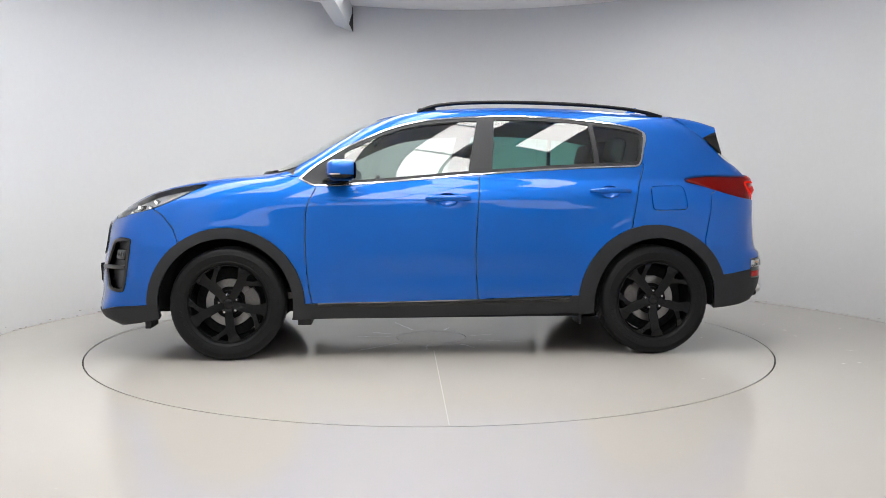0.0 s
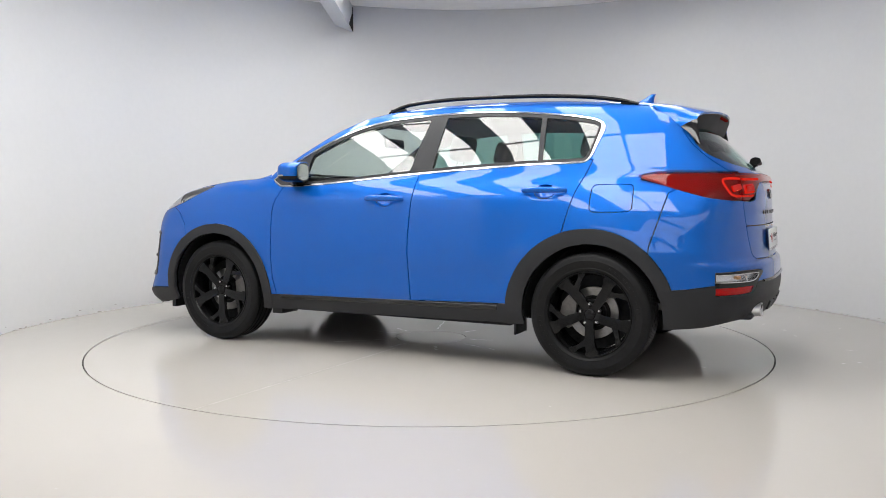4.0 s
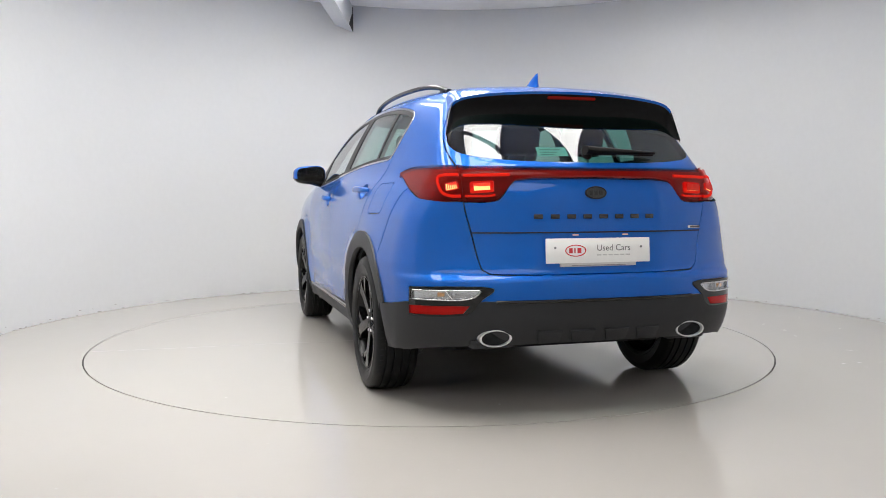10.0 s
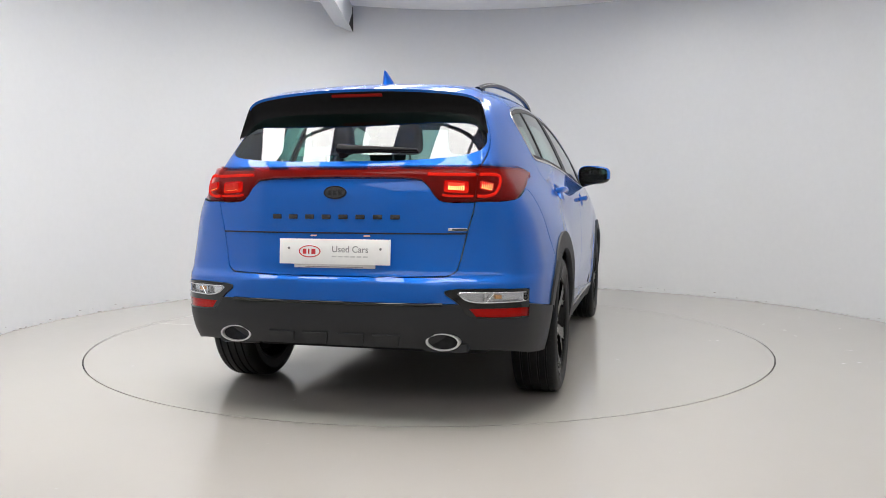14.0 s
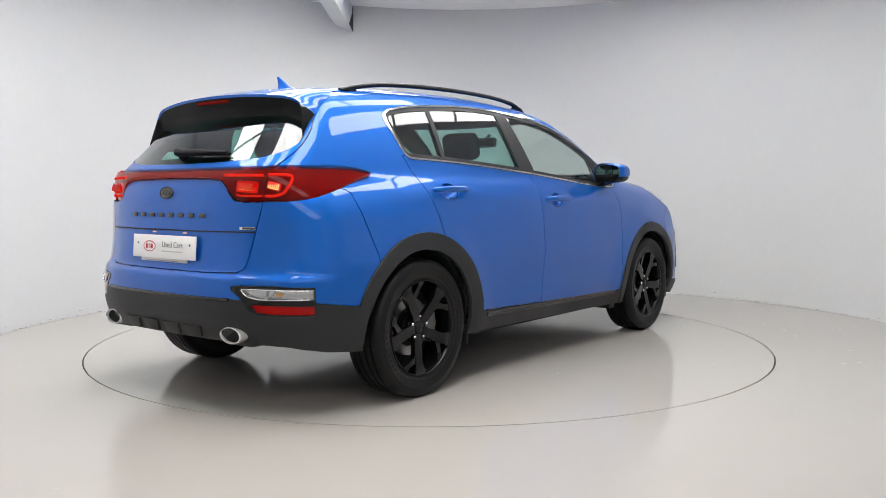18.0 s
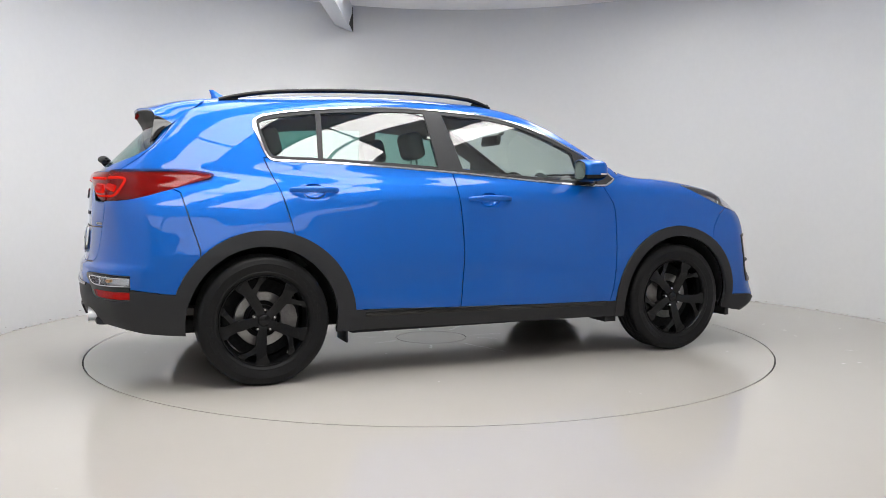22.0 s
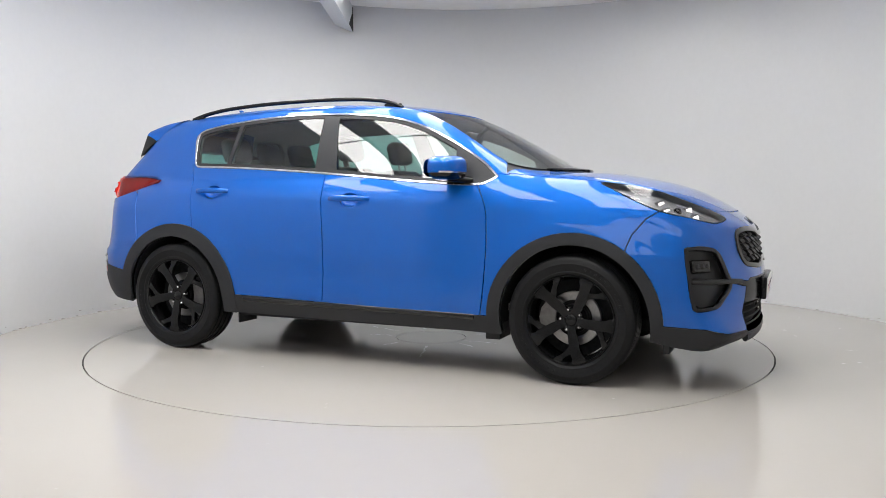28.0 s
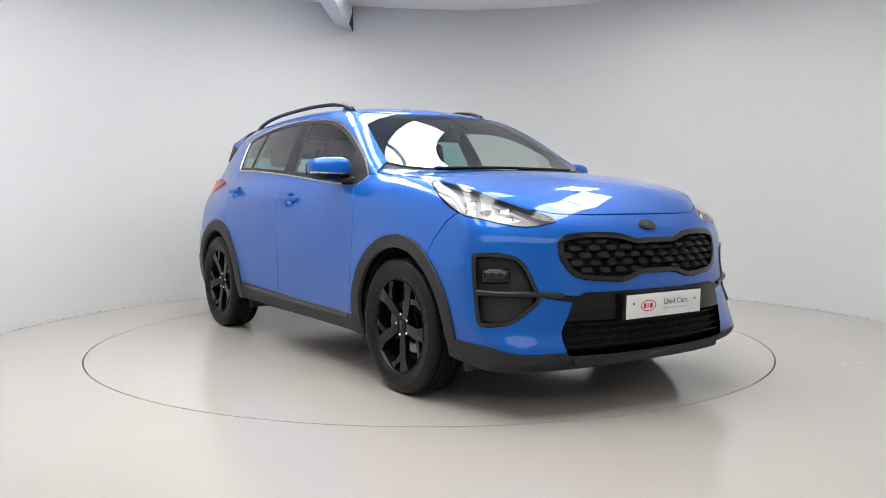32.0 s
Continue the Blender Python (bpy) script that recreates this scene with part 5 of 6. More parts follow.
# ---- spoiler, rear window wiper ----
def spoiler():
    zt = lambda x, y: float(TOP(x) - CROWN(x) * y * y) + 0.001
    start = [(-1.560, 0, zt(-1.560, 0)), (-1.566, 0.18, zt(-1.566, 0.18)), (-1.570, 0.34, zt(-1.57, 0.34)), (-1.576, 0.46, zt(-1.576, 0.46)), (-1.600, 0.535, 1.527), (-1.70, 0.569, 1.448), (-1.760, 0.589, 1.402), (-1.810, 0.604, 1.362), (-1.868, 0.624, 1.300)]
    tail = [(-1.925, 0, 1.512), (-1.918, 0.18, 1.509), (-1.900, 0.34, 1.501), (-1.879, 0.46, 1.490), (-1.864, 0.528, 1.478), (-1.853, 0.562, 1.464), (-1.848, 0.584, 1.444), (-1.856, 0.602, 1.390), (-1.876, 0.625, 1.298)]
    foot = [(-1.868, 0, 1.342), (-1.866, 0.18, 1.342), (-1.854, 0.34, 1.341), (-1.846, 0.46, 1.336), (-1.842, 0.525, 1.328), (-1.840, 0.556, 1.322), (-1.840, 0.574, 1.318), (-1.846, 0.592, 1.312), (-1.874, 0.622, 1.297)]
    n = 5
    A, B, C = spline(start, n), spline(tail, n), spline(foot, n)
    split = 6 * n

    def strip(rows_a, rows_b, bulge, steps):
        rows = []
        for a, b in zip(rows_a, rows_b):
            w = min(1.0, math.dist(a, b) / 0.25)
            rows.append([[a[k] + (b[k] - a[k]) * v + bulge[k] * w * math.sin(math.pi * v) for k in range(3)] for v in np.linspace(0, 1, steps)])
        return rows

    def surface_of(rows):
        bm = bmesh.new()
        g = [[bm.verts.new(p) for p in row] for row in rows]
        for a, b in zip(g, g[1:]):
            for i in range(len(a) - 1):
                bm.faces.new((a[i], b[i], b[i + 1], a[i + 1]))
        return bm
    mirror = lambda rows: [[[p[0], -p[1], p[2]] for p in row] for row in rows[:0:-1]] + rows
    top = strip(A, B, (0, 0, 0.010), 14)
    for row, b in zip(top, B):
        row.append([b[0] + 0.005, b[1] * 0.997, b[2] - 0.012])
    bm = surface_of(mirror(top[:split + 1]))
    bmesh.ops.recalc_face_normals(bm, faces=bm.faces[:])
    sp = part("spoiler", bm, PAINT, tailgate, "blue roof spoiler", 40)
    for s in (1, -1):
        bm = surface_of([[[p[0], s * p[1], p[2]] for p in row] for row in top[split:]])
        bmesh.ops.recalc_face_normals(bm, faces=bm.faces[:])
        part("fin_tip", bm, GLOSS_BLACK, tailgate, "gloss black fin beside the rear window", 40)
    E = [[b[0] + 0.005, b[1] * 0.997, b[2] - 0.012] if k < len(B) - 3 else list(b) for k, b in enumerate(B)]
    low = strip(E, C, (0.03, 0, 0), 9)
    for row, c in zip(low, C):
        row.append([c[0] + 0.10, c[1] * 0.99, c[2] + 0.012])
    bm = surface_of(mirror(low))
    bmesh.ops.recalc_face_normals(bm, faces=bm.faces[:])
    part("spoiler_underside", bm, DULL_BLACK, tailgate, "black underside", 40)
    bm = bmesh.new()
    box(bm, (-1.916, -0.125, 1.476), (-1.890, 0.125, 1.490), 0.004)
    part("brake_light", bm, GLOW_BRAKE, tailgate, "red high brake light")


spoiler()


def rear_wiper():
    top = new("rear_wiper")
    top.parent = tailgate
    tagged(top, "black rear wiper")
    P = []
    for y in np.linspace(0.02, -0.345, 12):
        p, n = skin_at("rear", y, 1.198 + 0.02 * (y + 0.1))
        P.append(p + n * (0.030 if y < 0 else 0.035))
    bm = bmesh.new()
    tube(bm, P, lambda u: 0.032 * (1 - 0.75 * u ** 1.2), 12, 0.7, up=(0, 0, 1))
    part("arm", bm, DULL_BLACK, top)
    bm = bmesh.new()
    tube(bm, [p - Vector((-0.018, 0, 0.008)) for p in P[1:]], 0.006, 8)
    part("blade", bm, DARK_VOID, top)
    p, n = skin_at("rear", 0.0, 1.198)
    bm = bmesh.new()
    lathe(bm, [(0.0001, 0.036), (0.016, 0.034), (0.022, 0.024), (0.024, 0.0)], 24)
    placed("pivot", bm, DULL_BLACK, top, seat_on(p, n, (0, 1, 0)) @ pose(0, 0, 0, 90))


rear_wiper()


# ---- plates, badges ----
def words(text, size, depth, material, parent, m, name="lettering"):
    c = bpy.data.curves.new(name, "FONT")
    c.body, c.size, c.extrude, c.align_x, c.align_y = text, size, depth, "CENTER", "CENTER"
    tmp = bpy.data.objects.new(name, c)
    scene.collection.objects.link(tmp)
    bpy.context.view_layer.update()
    me = bpy.data.meshes.new_from_object(tmp.evaluated_get(bpy.context.evaluated_depsgraph_get()))
    bpy.data.objects.remove(tmp)
    me.materials.clear()
    me.materials.append(material)
    return shared(name, me, parent, m)


def plate(parent, m, holder):
    """White dealer plate; local x to the reader's right, y up, z towards the reader."""
    top = new("number_plate")
    top.parent = parent
    top.matrix_basis = m
    tagged(top, "white dealer plate reading Used Cars")
    bm = bmesh.new()
    box(bm, (-0.26, -0.056, -0.002), (0.26, 0.056, 0.003), 0.0015)
    part("plate_blank", bm, PLATE_WHITE, top)
    bm = bmesh.new()
    ring_outer, ring_inner = oval(0.052, 0.027, 48), oval(0.0465, 0.0225, 48)
    a = [bm.verts.new((x - 0.115, y, 0.0042)) for x, y in ring_outer]
    b = [bm.verts.new((x - 0.115, y, 0.0042)) for x, y in ring_inner]
    for k in range(48):
        bm.faces.new((a[k], a[(k + 1) % 48], b[(k + 1) % 48], b[k]))
    part("red_oval", bm, LOGO_RED, top, "red oval outline", None)
    for k, (w, dx) in enumerate(((0.017, -0.024), (0.006, -0.004), (0.019, 0.018))):
        bm = bmesh.new()
        box(bm, (-0.115 + dx - w / 2, -0.0115, 0.0036), (-0.115 + dx + w / 2, 0.0115, 0.0044))
        part("red_bar", bm, LOGO_RED, top, "", None)
    words("Used Cars", 0.040, 0.0004, PLATE_INK, top, pose(0.075, 0.010, 0.0042))
    for k in range(6):
        bm = bmesh.new()
        box(bm, (-0.010 + 0.029 * k, -0.024, 0.0036), (-0.010 + 0.029 * k + 0.022, -0.018, 0.0042))
        part("pale_bar", bm, PLATE_PALE, top, "", None)
    for x in (-0.215, 0.215):
        bm = bmesh.new()
        lathe(bm, [(0.0001, 0.007), (0.005, 0.006), (0.006, 0.003)], 12, pose(x, 0.014, 0, 90))
        bmesh.ops.recalc_face_normals(bm, faces=bm.faces[:])
        part("screw", bm, PLATE_INK, top)
    bm = bmesh.new()
    if holder == "strip":
        box(bm, (-0.19, -0.072, -0.008), (0.19, -0.054, 0.0), 0.002)
        part("holder", bm, PLATE_PALE, top, "grey holder lip")
        bm = bmesh.new()
        box(bm, (-0.135, -0.0685, -0.001), (0.135, -0.0655, 0.0008))
        part("grey_bar", bm, PLATE_INK, top, "", None)
    else:
        box(bm, (-0.275, -0.062, -0.035), (0.275, 0.06, -0.0025), 0.006)
        part("holder", bm, SATIN_BLACK, top, "black plate holder")


p, n = skin_at("rear", 0.0, 0.766)
plate(tailgate, Matrix.Translation(p + Vector((-0.014, 0, 0))) @ pose(0, 0, 0, 90 - 4, 0, -90), "strip")
plate(front_bumper, pose(2.300, 0, 0.500, 90 + 2, 0, 90), "frame")

p, n = skin_at("rear", 0.004, 1.026)
bm = bmesh.new()
prism(bm, oval(0.054, 0.030, 40), -0.004, 0.007, 0.003)
em = placed("emblem", bm, BADGE, tailgate, seat_on(p, n, (0, -1, 0)), "dark oval emblem")
bm = bmesh.new()
tube(bm, [(x, y, 0.006) for x, y in oval(0.050, 0.0265, 40)], 0.0028, 6, closed=True)
part("emblem_rim", bm, SATIN_BLACK, em)
for k, w in enumerate((-0.024, 0.0, 0.024)):
    bm = bmesh.new()
    box(bm, (w - 0.008, -0.010, 0.006), (w + 0.008, 0.010, 0.0085), 0.001)
    part("emblem_bar", bm, GLOSS_BLACK, em)
for k in range(8):
    y = 0.284 - 0.0795 * k
    p, n = skin_at("rear", y, 0.9195)
    bm = bmesh.new()
    box(bm, (-0.0215, -0.0105, -0.002), (0.0215, 0.0105, 0.006), 0.003)
    placed("badge_bar", bm, BADGE, tailgate, seat_on(p, n, (0, -1, 0)), "dark badge bar" if k == 0 else "")
p, n = skin_at("rear", -0.541, 0.8655)
bm = bmesh.new()
box(bm, (-0.042, -0.0065, -0.002), (0.042, 0.0065, 0.004), 0.002)
placed("small_badge", bm, SATIN_CHROME, tailgate, seat_on(p, n, (0, -1, 0)), "small silver and black badge")
bm = bmesh.new()
box(bm, (-0.026, -0.0045, 0.003), (0.040, 0.0045, 0.0052))
placed("small_badge_bar", bm, BADGE, tailgate, seat_on(p, n, (0, -1, 0)))
p, n = skin_at("front", 0.0, 0.870)
bm = bmesh.new()
prism(bm, oval(0.058, 0.030, 40), -0.004, 0.008, 0.003)
placed("front_emblem", bm, BADGE, front_bumper, seat_on(p, n, (0, 1, 0)), "dark oval emblem")
# tailgate step line and its lamps
P = []
for y in np.linspace(-0.578, 0.578, 40):
    p, n = skin_at("rear", y, 0.848)
    P.append(p + n * 0.0015)
bm = bmesh.new()
tube(bm, P, 0.0035, 6)
part("step_line", bm, GAP, tailgate, "dark crease line", 60)
for y in (0.105, -0.145):
    p, n = skin_at("rear", y, 0.836)
    bm = bmesh.new()
    box(bm, (-0.015, -0.003, -0.004), (0.015, 0.003, 0.003), 0.002)
    placed("plate_lamp", bm, GLOW_DIM, tailgate, seat_on(p, n, (0, 1, 0)), "small warm plate lamp")


# ---- lamps ----
def light_bar(parent, path, r, material, name, label=""):
    bm = bmesh.new()
    tube(bm, path, r, 8, up=(0, 0, 1))
    return part(name, bm, material, parent, label, 60)


def added_lens_ribs(parent, m, half, high):
    """Upright red fins added over a lit lens, so that it is bright from straight behind only."""
    bm = bmesh.new()
    n = int(2 * half / 0.0085)
    for k in range(n + 1):
        x = -half + 2 * half * k / n
        box(bm, (x - 0.0008, -high, 0.003), (x + 0.0008, high, 0.016))
    placed("added_lens_ribs", bm, REFLEX, parent, m, "added red ribs that dim the lens from aside", None)


def rear_pts(yz, push, s=1):
    out = []
    for y, z in yz:
        p, n = skin_at("rear", y, z)
        q = p + n * (push + (LEAN * (z - 1.05) if z > 0.9 else 0))
        out.append((q.x, s * q.y, q.z))
    return out


for s in (1, -1):
    # inner lamp on the tailgate
    light_bar(tailgate, rear_pts(spline([(0.605, 1.097), (0.55, 1.098), (0.47, 1.099), (0.41, 1.100)], 4), 0.002, s), 0.0070, GLOW_RED, "light_bar", "glowing red light bar")
    light_bar(tailgate, rear_pts(spline([(0.605, 1.012), (0.55, 1.012), (0.50, 1.013), (0.475, 1.018)], 4), 0.002, s), 0.0055, GLOW_RED, "light_bar")
    p, n = skin_at("rear", 0.532, 1.052)
    p = Vector((p.x, s * p.y, p.z))
    n = Vector((n.x, s * n.y, n.z))
    bm = bmesh.new()
    box(bm, (-0.036, -0.016, -0.004), (0.036, 0.016, 0.005), 0.003, 2)
    placed("lit_lens", bm, GLOW_WARM, tailgate, seat_on(p, n, (0, -1, 0)), "bright warm rear light")
    added_lens_ribs(tailgate, seat_on(p, n, (0, -1, 0)), 0.036, 0.016)
    bm = bmesh.new()
    box(bm, (-0.054, -0.026, -0.004), (0.054, 0.026, 0.003), 0.010, 3)
    placed("lens_frame", bm, GLOW_RED, tailgate, seat_on(p, n, (0, -1, 0)))
    # outer lamp on the body corner
    tl = [o for o in car.children if o.name.startswith("tail_lamp")][0 if s > 0 else 1]
    light_bar(tl, rear_pts(spline([(0.622, 1.098), (0.665, 1.098), (0.692, 1.090), (0.702, 1.06), (0.694, 1.026), (0.66, 1.012), (0.622, 1.012)], 4), 0.002, s), 0.0070, GLOW_RED, "light_bar", "glowing red light bar")
    p, n = skin_at("rear", 0.655, 1.055)
    p = Vector((p.x, s * p.y, p.z))
    n = Vector((n.x, s * n.y, n.z))
    bm = bmesh.new()
    box(bm, (-0.030, -0.018, -0.004), (0.030, 0.018, 0.004), 0.008, 3)
    placed("lens_frame", bm, GLOW_RED, tl, seat_on(p, n, (0, -1, 0)))
    bm = bmesh.new()
    box(bm, (-0.026, -0.015, -0.004), (0.026, 0.015, 0.005), 0.003, 2)
    placed("lit_lens", bm, GLOW_WARM, tl, seat_on(p, n, (0, -1, 0)), "bright warm rear light")
    added_lens_ribs(tl, seat_on(p, n, (0, -1, 0)), 0.026, 0.015)
    # bulbs of the lower lamp
    p, n = skin_at("rear", 0.72, 0.575)
    bm = bmesh.new()
    box(bm, (-0.016, -0.009, -0.016), (0.016, 0.009, -0.004), 0.005)
    placed("indicator_bulb", bm, AMBER, rear_bumper, seat_on(Vector((p.x, s * p.y, p.z)), Vector((n.x, s * n.y, n.z)), (0, -1, 0)), "amber indicator")
    p, n = skin_at("rear", 0.665, 0.573)
    bm = bmesh.new()
    box(bm, (-0.006, -0.022, -0.015), (0.006, 0.022, 0.002), 0.002)
    placed("lamp_rib", bm, SATIN_CHROME, rear_bumper, seat_on(Vector((p.x, s * p.y, p.z)), Vector((n.x, s * n.y, n.z)), (0, -1, 0)))
    # bright edges round the lower lamps
    light_bar(rear_bumper, rear_pts(spline([(0.82, 0.592), (0.70, 0.594), (0.575, 0.596), (0.560, 0.590), (0.585, 0.565), (0.64, 0.553), (0.72, 0.552), (0.82, 0.553)], 4), 0.006, s), 0.0030, SATIN_CHROME, "chrome_edge", "silver edge round the lamp")
    light_bar(rear_bumper, rear_pts([(0.700, 0.593), (0.685, 0.573), (0.668, 0.553)], 0.006, s), 0.0028, SATIN_CHROME, "chrome_edge")

    # headlamp inside
    hl = [o for o in car.children if o.name.startswith("headlamp")][0 if s > 0 else 1]

    def in_lamp(x, y, z, depth):
        p = np.array([[x, y, z]])
        n = body_normal(p)[0]
        q = p[0] - n * depth
        return Vector((q[0], s * q[1], q[2])), Vector((n[0], s * n[1], n[2]))
    for k, (x, y, z) in enumerate(((1.807, 0.791, 0.986), (1.838, 0.812, 0.946), (1.939, 0.682, 0.954), (1.977, 0.701, 0.914))):
        p, n = in_lamp(x, y, z, 0.028)
        fwd = Vector((0.8, s * 0.55, 0.1)).normalized()
        bm = bmesh.new()
        box(bm, (-0.021, -0.0145, -0.012), (0.021, 0.0145, 0.004), 0.004)
        placed("led_cube", bm, GLOW_WHITE, hl, seat_on(p, fwd, (0, s, -0.1)), "lit white LED cube" if k == 0 else "")
        bm = bmesh.new()
        box(bm, (-0.030, -0.021, -0.020), (0.030, 0.021, -0.002), 0.005)
        placed("led_frame", bm, SATIN_GREY, hl, seat_on(p, fwd, (0, s, -0.1)))
    p, n = in_lamp(1.895, 0.758, 0.938, 0.035)
    bm = bmesh.new()
    lathe(bm, [(0.0001, 0.020), (0.016, 0.016), (0.026, 0.006), (0.031, -0.002), (0.034, 0.004), (0.037, 0.0), (0.037, -0.03)], 32)
    bmesh.ops.recalc_face_normals(bm, faces=bm.faces[:])
    placed("projector_lens", bm, GLOSS_BLACK, hl, seat_on(p, Vector((0.85, s * 0.5, 0.05)), (0, 1, 0)) @ pose(0, 0, 0, 90), "dark projector lens")
    for q, r in (((1.535, 0.795, 1.055), (1.77, 0.755, 1.005)), ((1.58, 0.81, 1.03), (1.76, 0.81, 0.96)), ((1.86, 0.70, 0.985), (2.02, 0.60, 0.915))):
        a, _ = in_lamp(*q, 0.022)
        b, _ = in_lamp(*r, 0.030)
        bm = bmesh.new()
        tube(bm, [a, a.lerp(b, 0.35), a.lerp(b, 0.7), b], lambda u: 0.010 + 0.014 * math.sin(math.pi * min(1, u + 0.15)), 10, 0.55)
        part("reflector_blade", bm, LAMP_SILVER, hl, "silver reflector", 50)
    for k in range(5):
        p, n = in_lamp(1.985 + 0.016 * k, 0.655 - 0.024 * k, 0.905 - 0.002 * k, 0.024)
        bm = bmesh.new()
        box(bm, (-0.006, -0.020 + 0.002 * k, -0.006), (0.006, 0.014 - 0.002 * k, 0.004), 0.002)
        placed("lamp_fin", bm, STEEL, hl, seat_on(p, n, (0, s, 0)))

    # fog lamp recess
    def nose_pt(x, y, z, depth):
        p = on_body(np.array([[1.45, 0.25, z]]), np.array([[x - 1.45, y - 0.25, 0]]) / math.hypot(x - 1.45, y - 0.25))
        n = body_normal(p)[0]
        q = p[0] - n * depth
        return Vector((q[0], s * q[1], q[2])), Vector((n[0], s * n[1], n[2]))
    a = [nose_pt(x, y, z, 0.004)[0] for x, y, z in spline([(1.95, 0.85, 0.577), (2.02, 0.77, 0.572), (2.08, 0.70, 0.570), (2.13, 0.62, 0.567), (2.17, 0.54, 0.560)], 4)]
    bm = bmesh.new()
    tube(bm, a, 0.015, 10, 1.0)
    part("blade", bm, SATIN_TRIM, front_bumper, "satin black blade across the surround", 60)
    p, n = nose_pt(2.005, 0.785, 0.655, 0.022)
    bm = bmesh.new()
    box(bm, (-0.068, -0.036, -0.03), (0.062, 0.034, 0.010), 0.014, 3)
    fl = placed("fog_light", bm, GLOSS_BLACK, front_bumper, seat_on(p, n, (-n.y, n.x, 0)), "dark fog light cluster")
    for dx in (-0.036, 0.0, 0.036):
        bm = bmesh.new()
        lathe(bm, [(0.0001, 0.013), (0.012, 0.012), (0.016, 0.009)], 20, pose(dx, 0, 0, 90))
        bmesh.ops.recalc_face_normals(bm, faces=bm.faces[:])
        part("fog_lens", bm, GLOSS_BLACK, fl)
    a = [nose_pt(x, y, z, 0.010)[0] for x, y, z in spline([(1.975, 0.835, 0.455), (1.975, 0.832, 0.432), (2.03, 0.772, 0.430)], 4)]
    bm = bmesh.new()
    tube(bm, a, 0.009, 8)
    part("corner_gloss", bm, GLOSS_BLACK, front_bumper)

# ---- grille ----
bm = bmesh.new()
hexa = [(0.036, 0.0), (0.027, 0.0215), (-0.027, 0.0215), (-0.036, 0.0), (-0.027, -0.0215), (0.027, -0.0215)]
oa = [bm.verts.new((x * 1.02, y * 1.00, -0.020)) for x, y in hexa]
ob_ = [bm.verts.new((x * 0.95, y * 0.80, 0.000 - 0.25 * y)) for x, y in hexa]
oc = [bm.verts.new((x * 0.80, y * 0.55, 0.010 - 0.35 * y)) for x, y in hexa]
for u, w in ((oa, ob_), (ob_, oc)):
    for k in range(6):
        bm.faces.new((u[k], u[(k + 1) % 6], w[(k + 1) % 6], w[k]))
bm.faces.new(oc)
bmesh.ops.recalc_face_normals(bm, faces=bm.faces[:])
CELL = mesh_of(bm, "grille_cell", GRILLE_BLACK, 20)
MESH_IN = np.array([tuple(q) for q in grow(MESH_AREA, -0.006)])
for r in range(7):
    for c in range(-7, 8):
        y, z = c * 0.093 + (0.0465 if r % 2 else 0), 0.640 + r * 0.0340
        if inside(MESH_IN, np.array([[abs(y) + 1e-6, z]]))[0]:
            p, n = skin_at("front", y, z)
            shared("grille_cell", CELL, front_bumper, seat_on(p - n * 0.012, n, (0, 1, 0)))
for z, half in ((0.425, 0.53), (0.392, 0.545), (0.360, 0.545), (0.328, 0.535)):
    P = []
    for y in np.linspace(-half, half, 30):
        p, n = skin_at("front", y, z)
        P.append(p - n * 0.018)
    bm = bmesh.new()
    tube(bm, P, 0.0055, 8, 1.0)
    part("intake_slat", bm, DULL_BLACK, front_bumper, "black intake slat" if z > 0.42 else "", 60)
P = []
for y in np.linspace(-0.50, 0.50, 24):
    p, n = skin_at("front", y, 0.262)
    P.append(p + n * 0.006)
bm = bmesh.new()
tube(bm, P, 0.016, 10, 1.6)
part("skid_plate", bm, BLACK_TRIM, front_bumper, "black skid strip", 60)

# ---- exhaust and rear skirt ----
for s in (1, -1):
    bm = bmesh.new()
    prof = [(0.074, 0.0), (0.0765, -0.008), (0.0745, -0.012), (0.0675, -0.012), (0.0650, -0.006), (0.064, 0.03), (0.062, 0.12)]
    lathe(bm, [(r, a) for r, a in prof] , 48)
    lathe(bm, [(0.074, 0.0), (0.076, 0.16)], 48)
    for v in bm.verts:
        v.co.z *= 0.50
    bmesh.ops.recalc_face_normals(bm, faces=bm.faces[:])
    ex = placed("exhaust_tip", bm, BRUSHED, rear_bumper, pose(-2.188, s * 0.490, 0.382, 0, 0, -90), "oval chrome exhaust trim", 50)
    # dark disc closes the tip; its colour stands for shade inside the pipe
    bm = bmesh.new()
    prism(bm, oval(0.0645, 0.0322, 32), -0.006, -0.003)
    b2 = part("exhaust_shade_disc", bm, DARK_VOID, ex)
    b2.matrix_basis = pose(0, 0.0, 0, 90)
    bm = bmesh.new()
    box(bm, (-2.165, s * 0.490 - 0.105, 0.330), (-1.98, s * 0.490 + 0.105, 0.375), 0.02)
    part("exhaust_shroud", bm, BLACK_TRIM, rear_bumper)
for y in (-0.245, -0.085, 0.085, 0.245):
    p, n = skin_at("rear", y, 0.385)
    bm = bmesh.new()
    prism(bm, [(-0.062, -0.030), (0.062, -0.030), (0.050, 0.026), (-0.050, 0.026)], -0.01, 0.014, 0.006)
    placed("diffuser_rib", bm, BLACK_TRIM, rear_bumper, seat_on(p, n, (0, 1, 0)), "black diffuser rib" if y < -0.2 else "")
P = rear_pts([(y, 0.545) for y in np.linspace(0.49, -0.49, 30)], 0.003)
light_bar(rear_bumper, P, 0.008, GLOSS_BLACK, "gloss_strip", "gloss black strip")

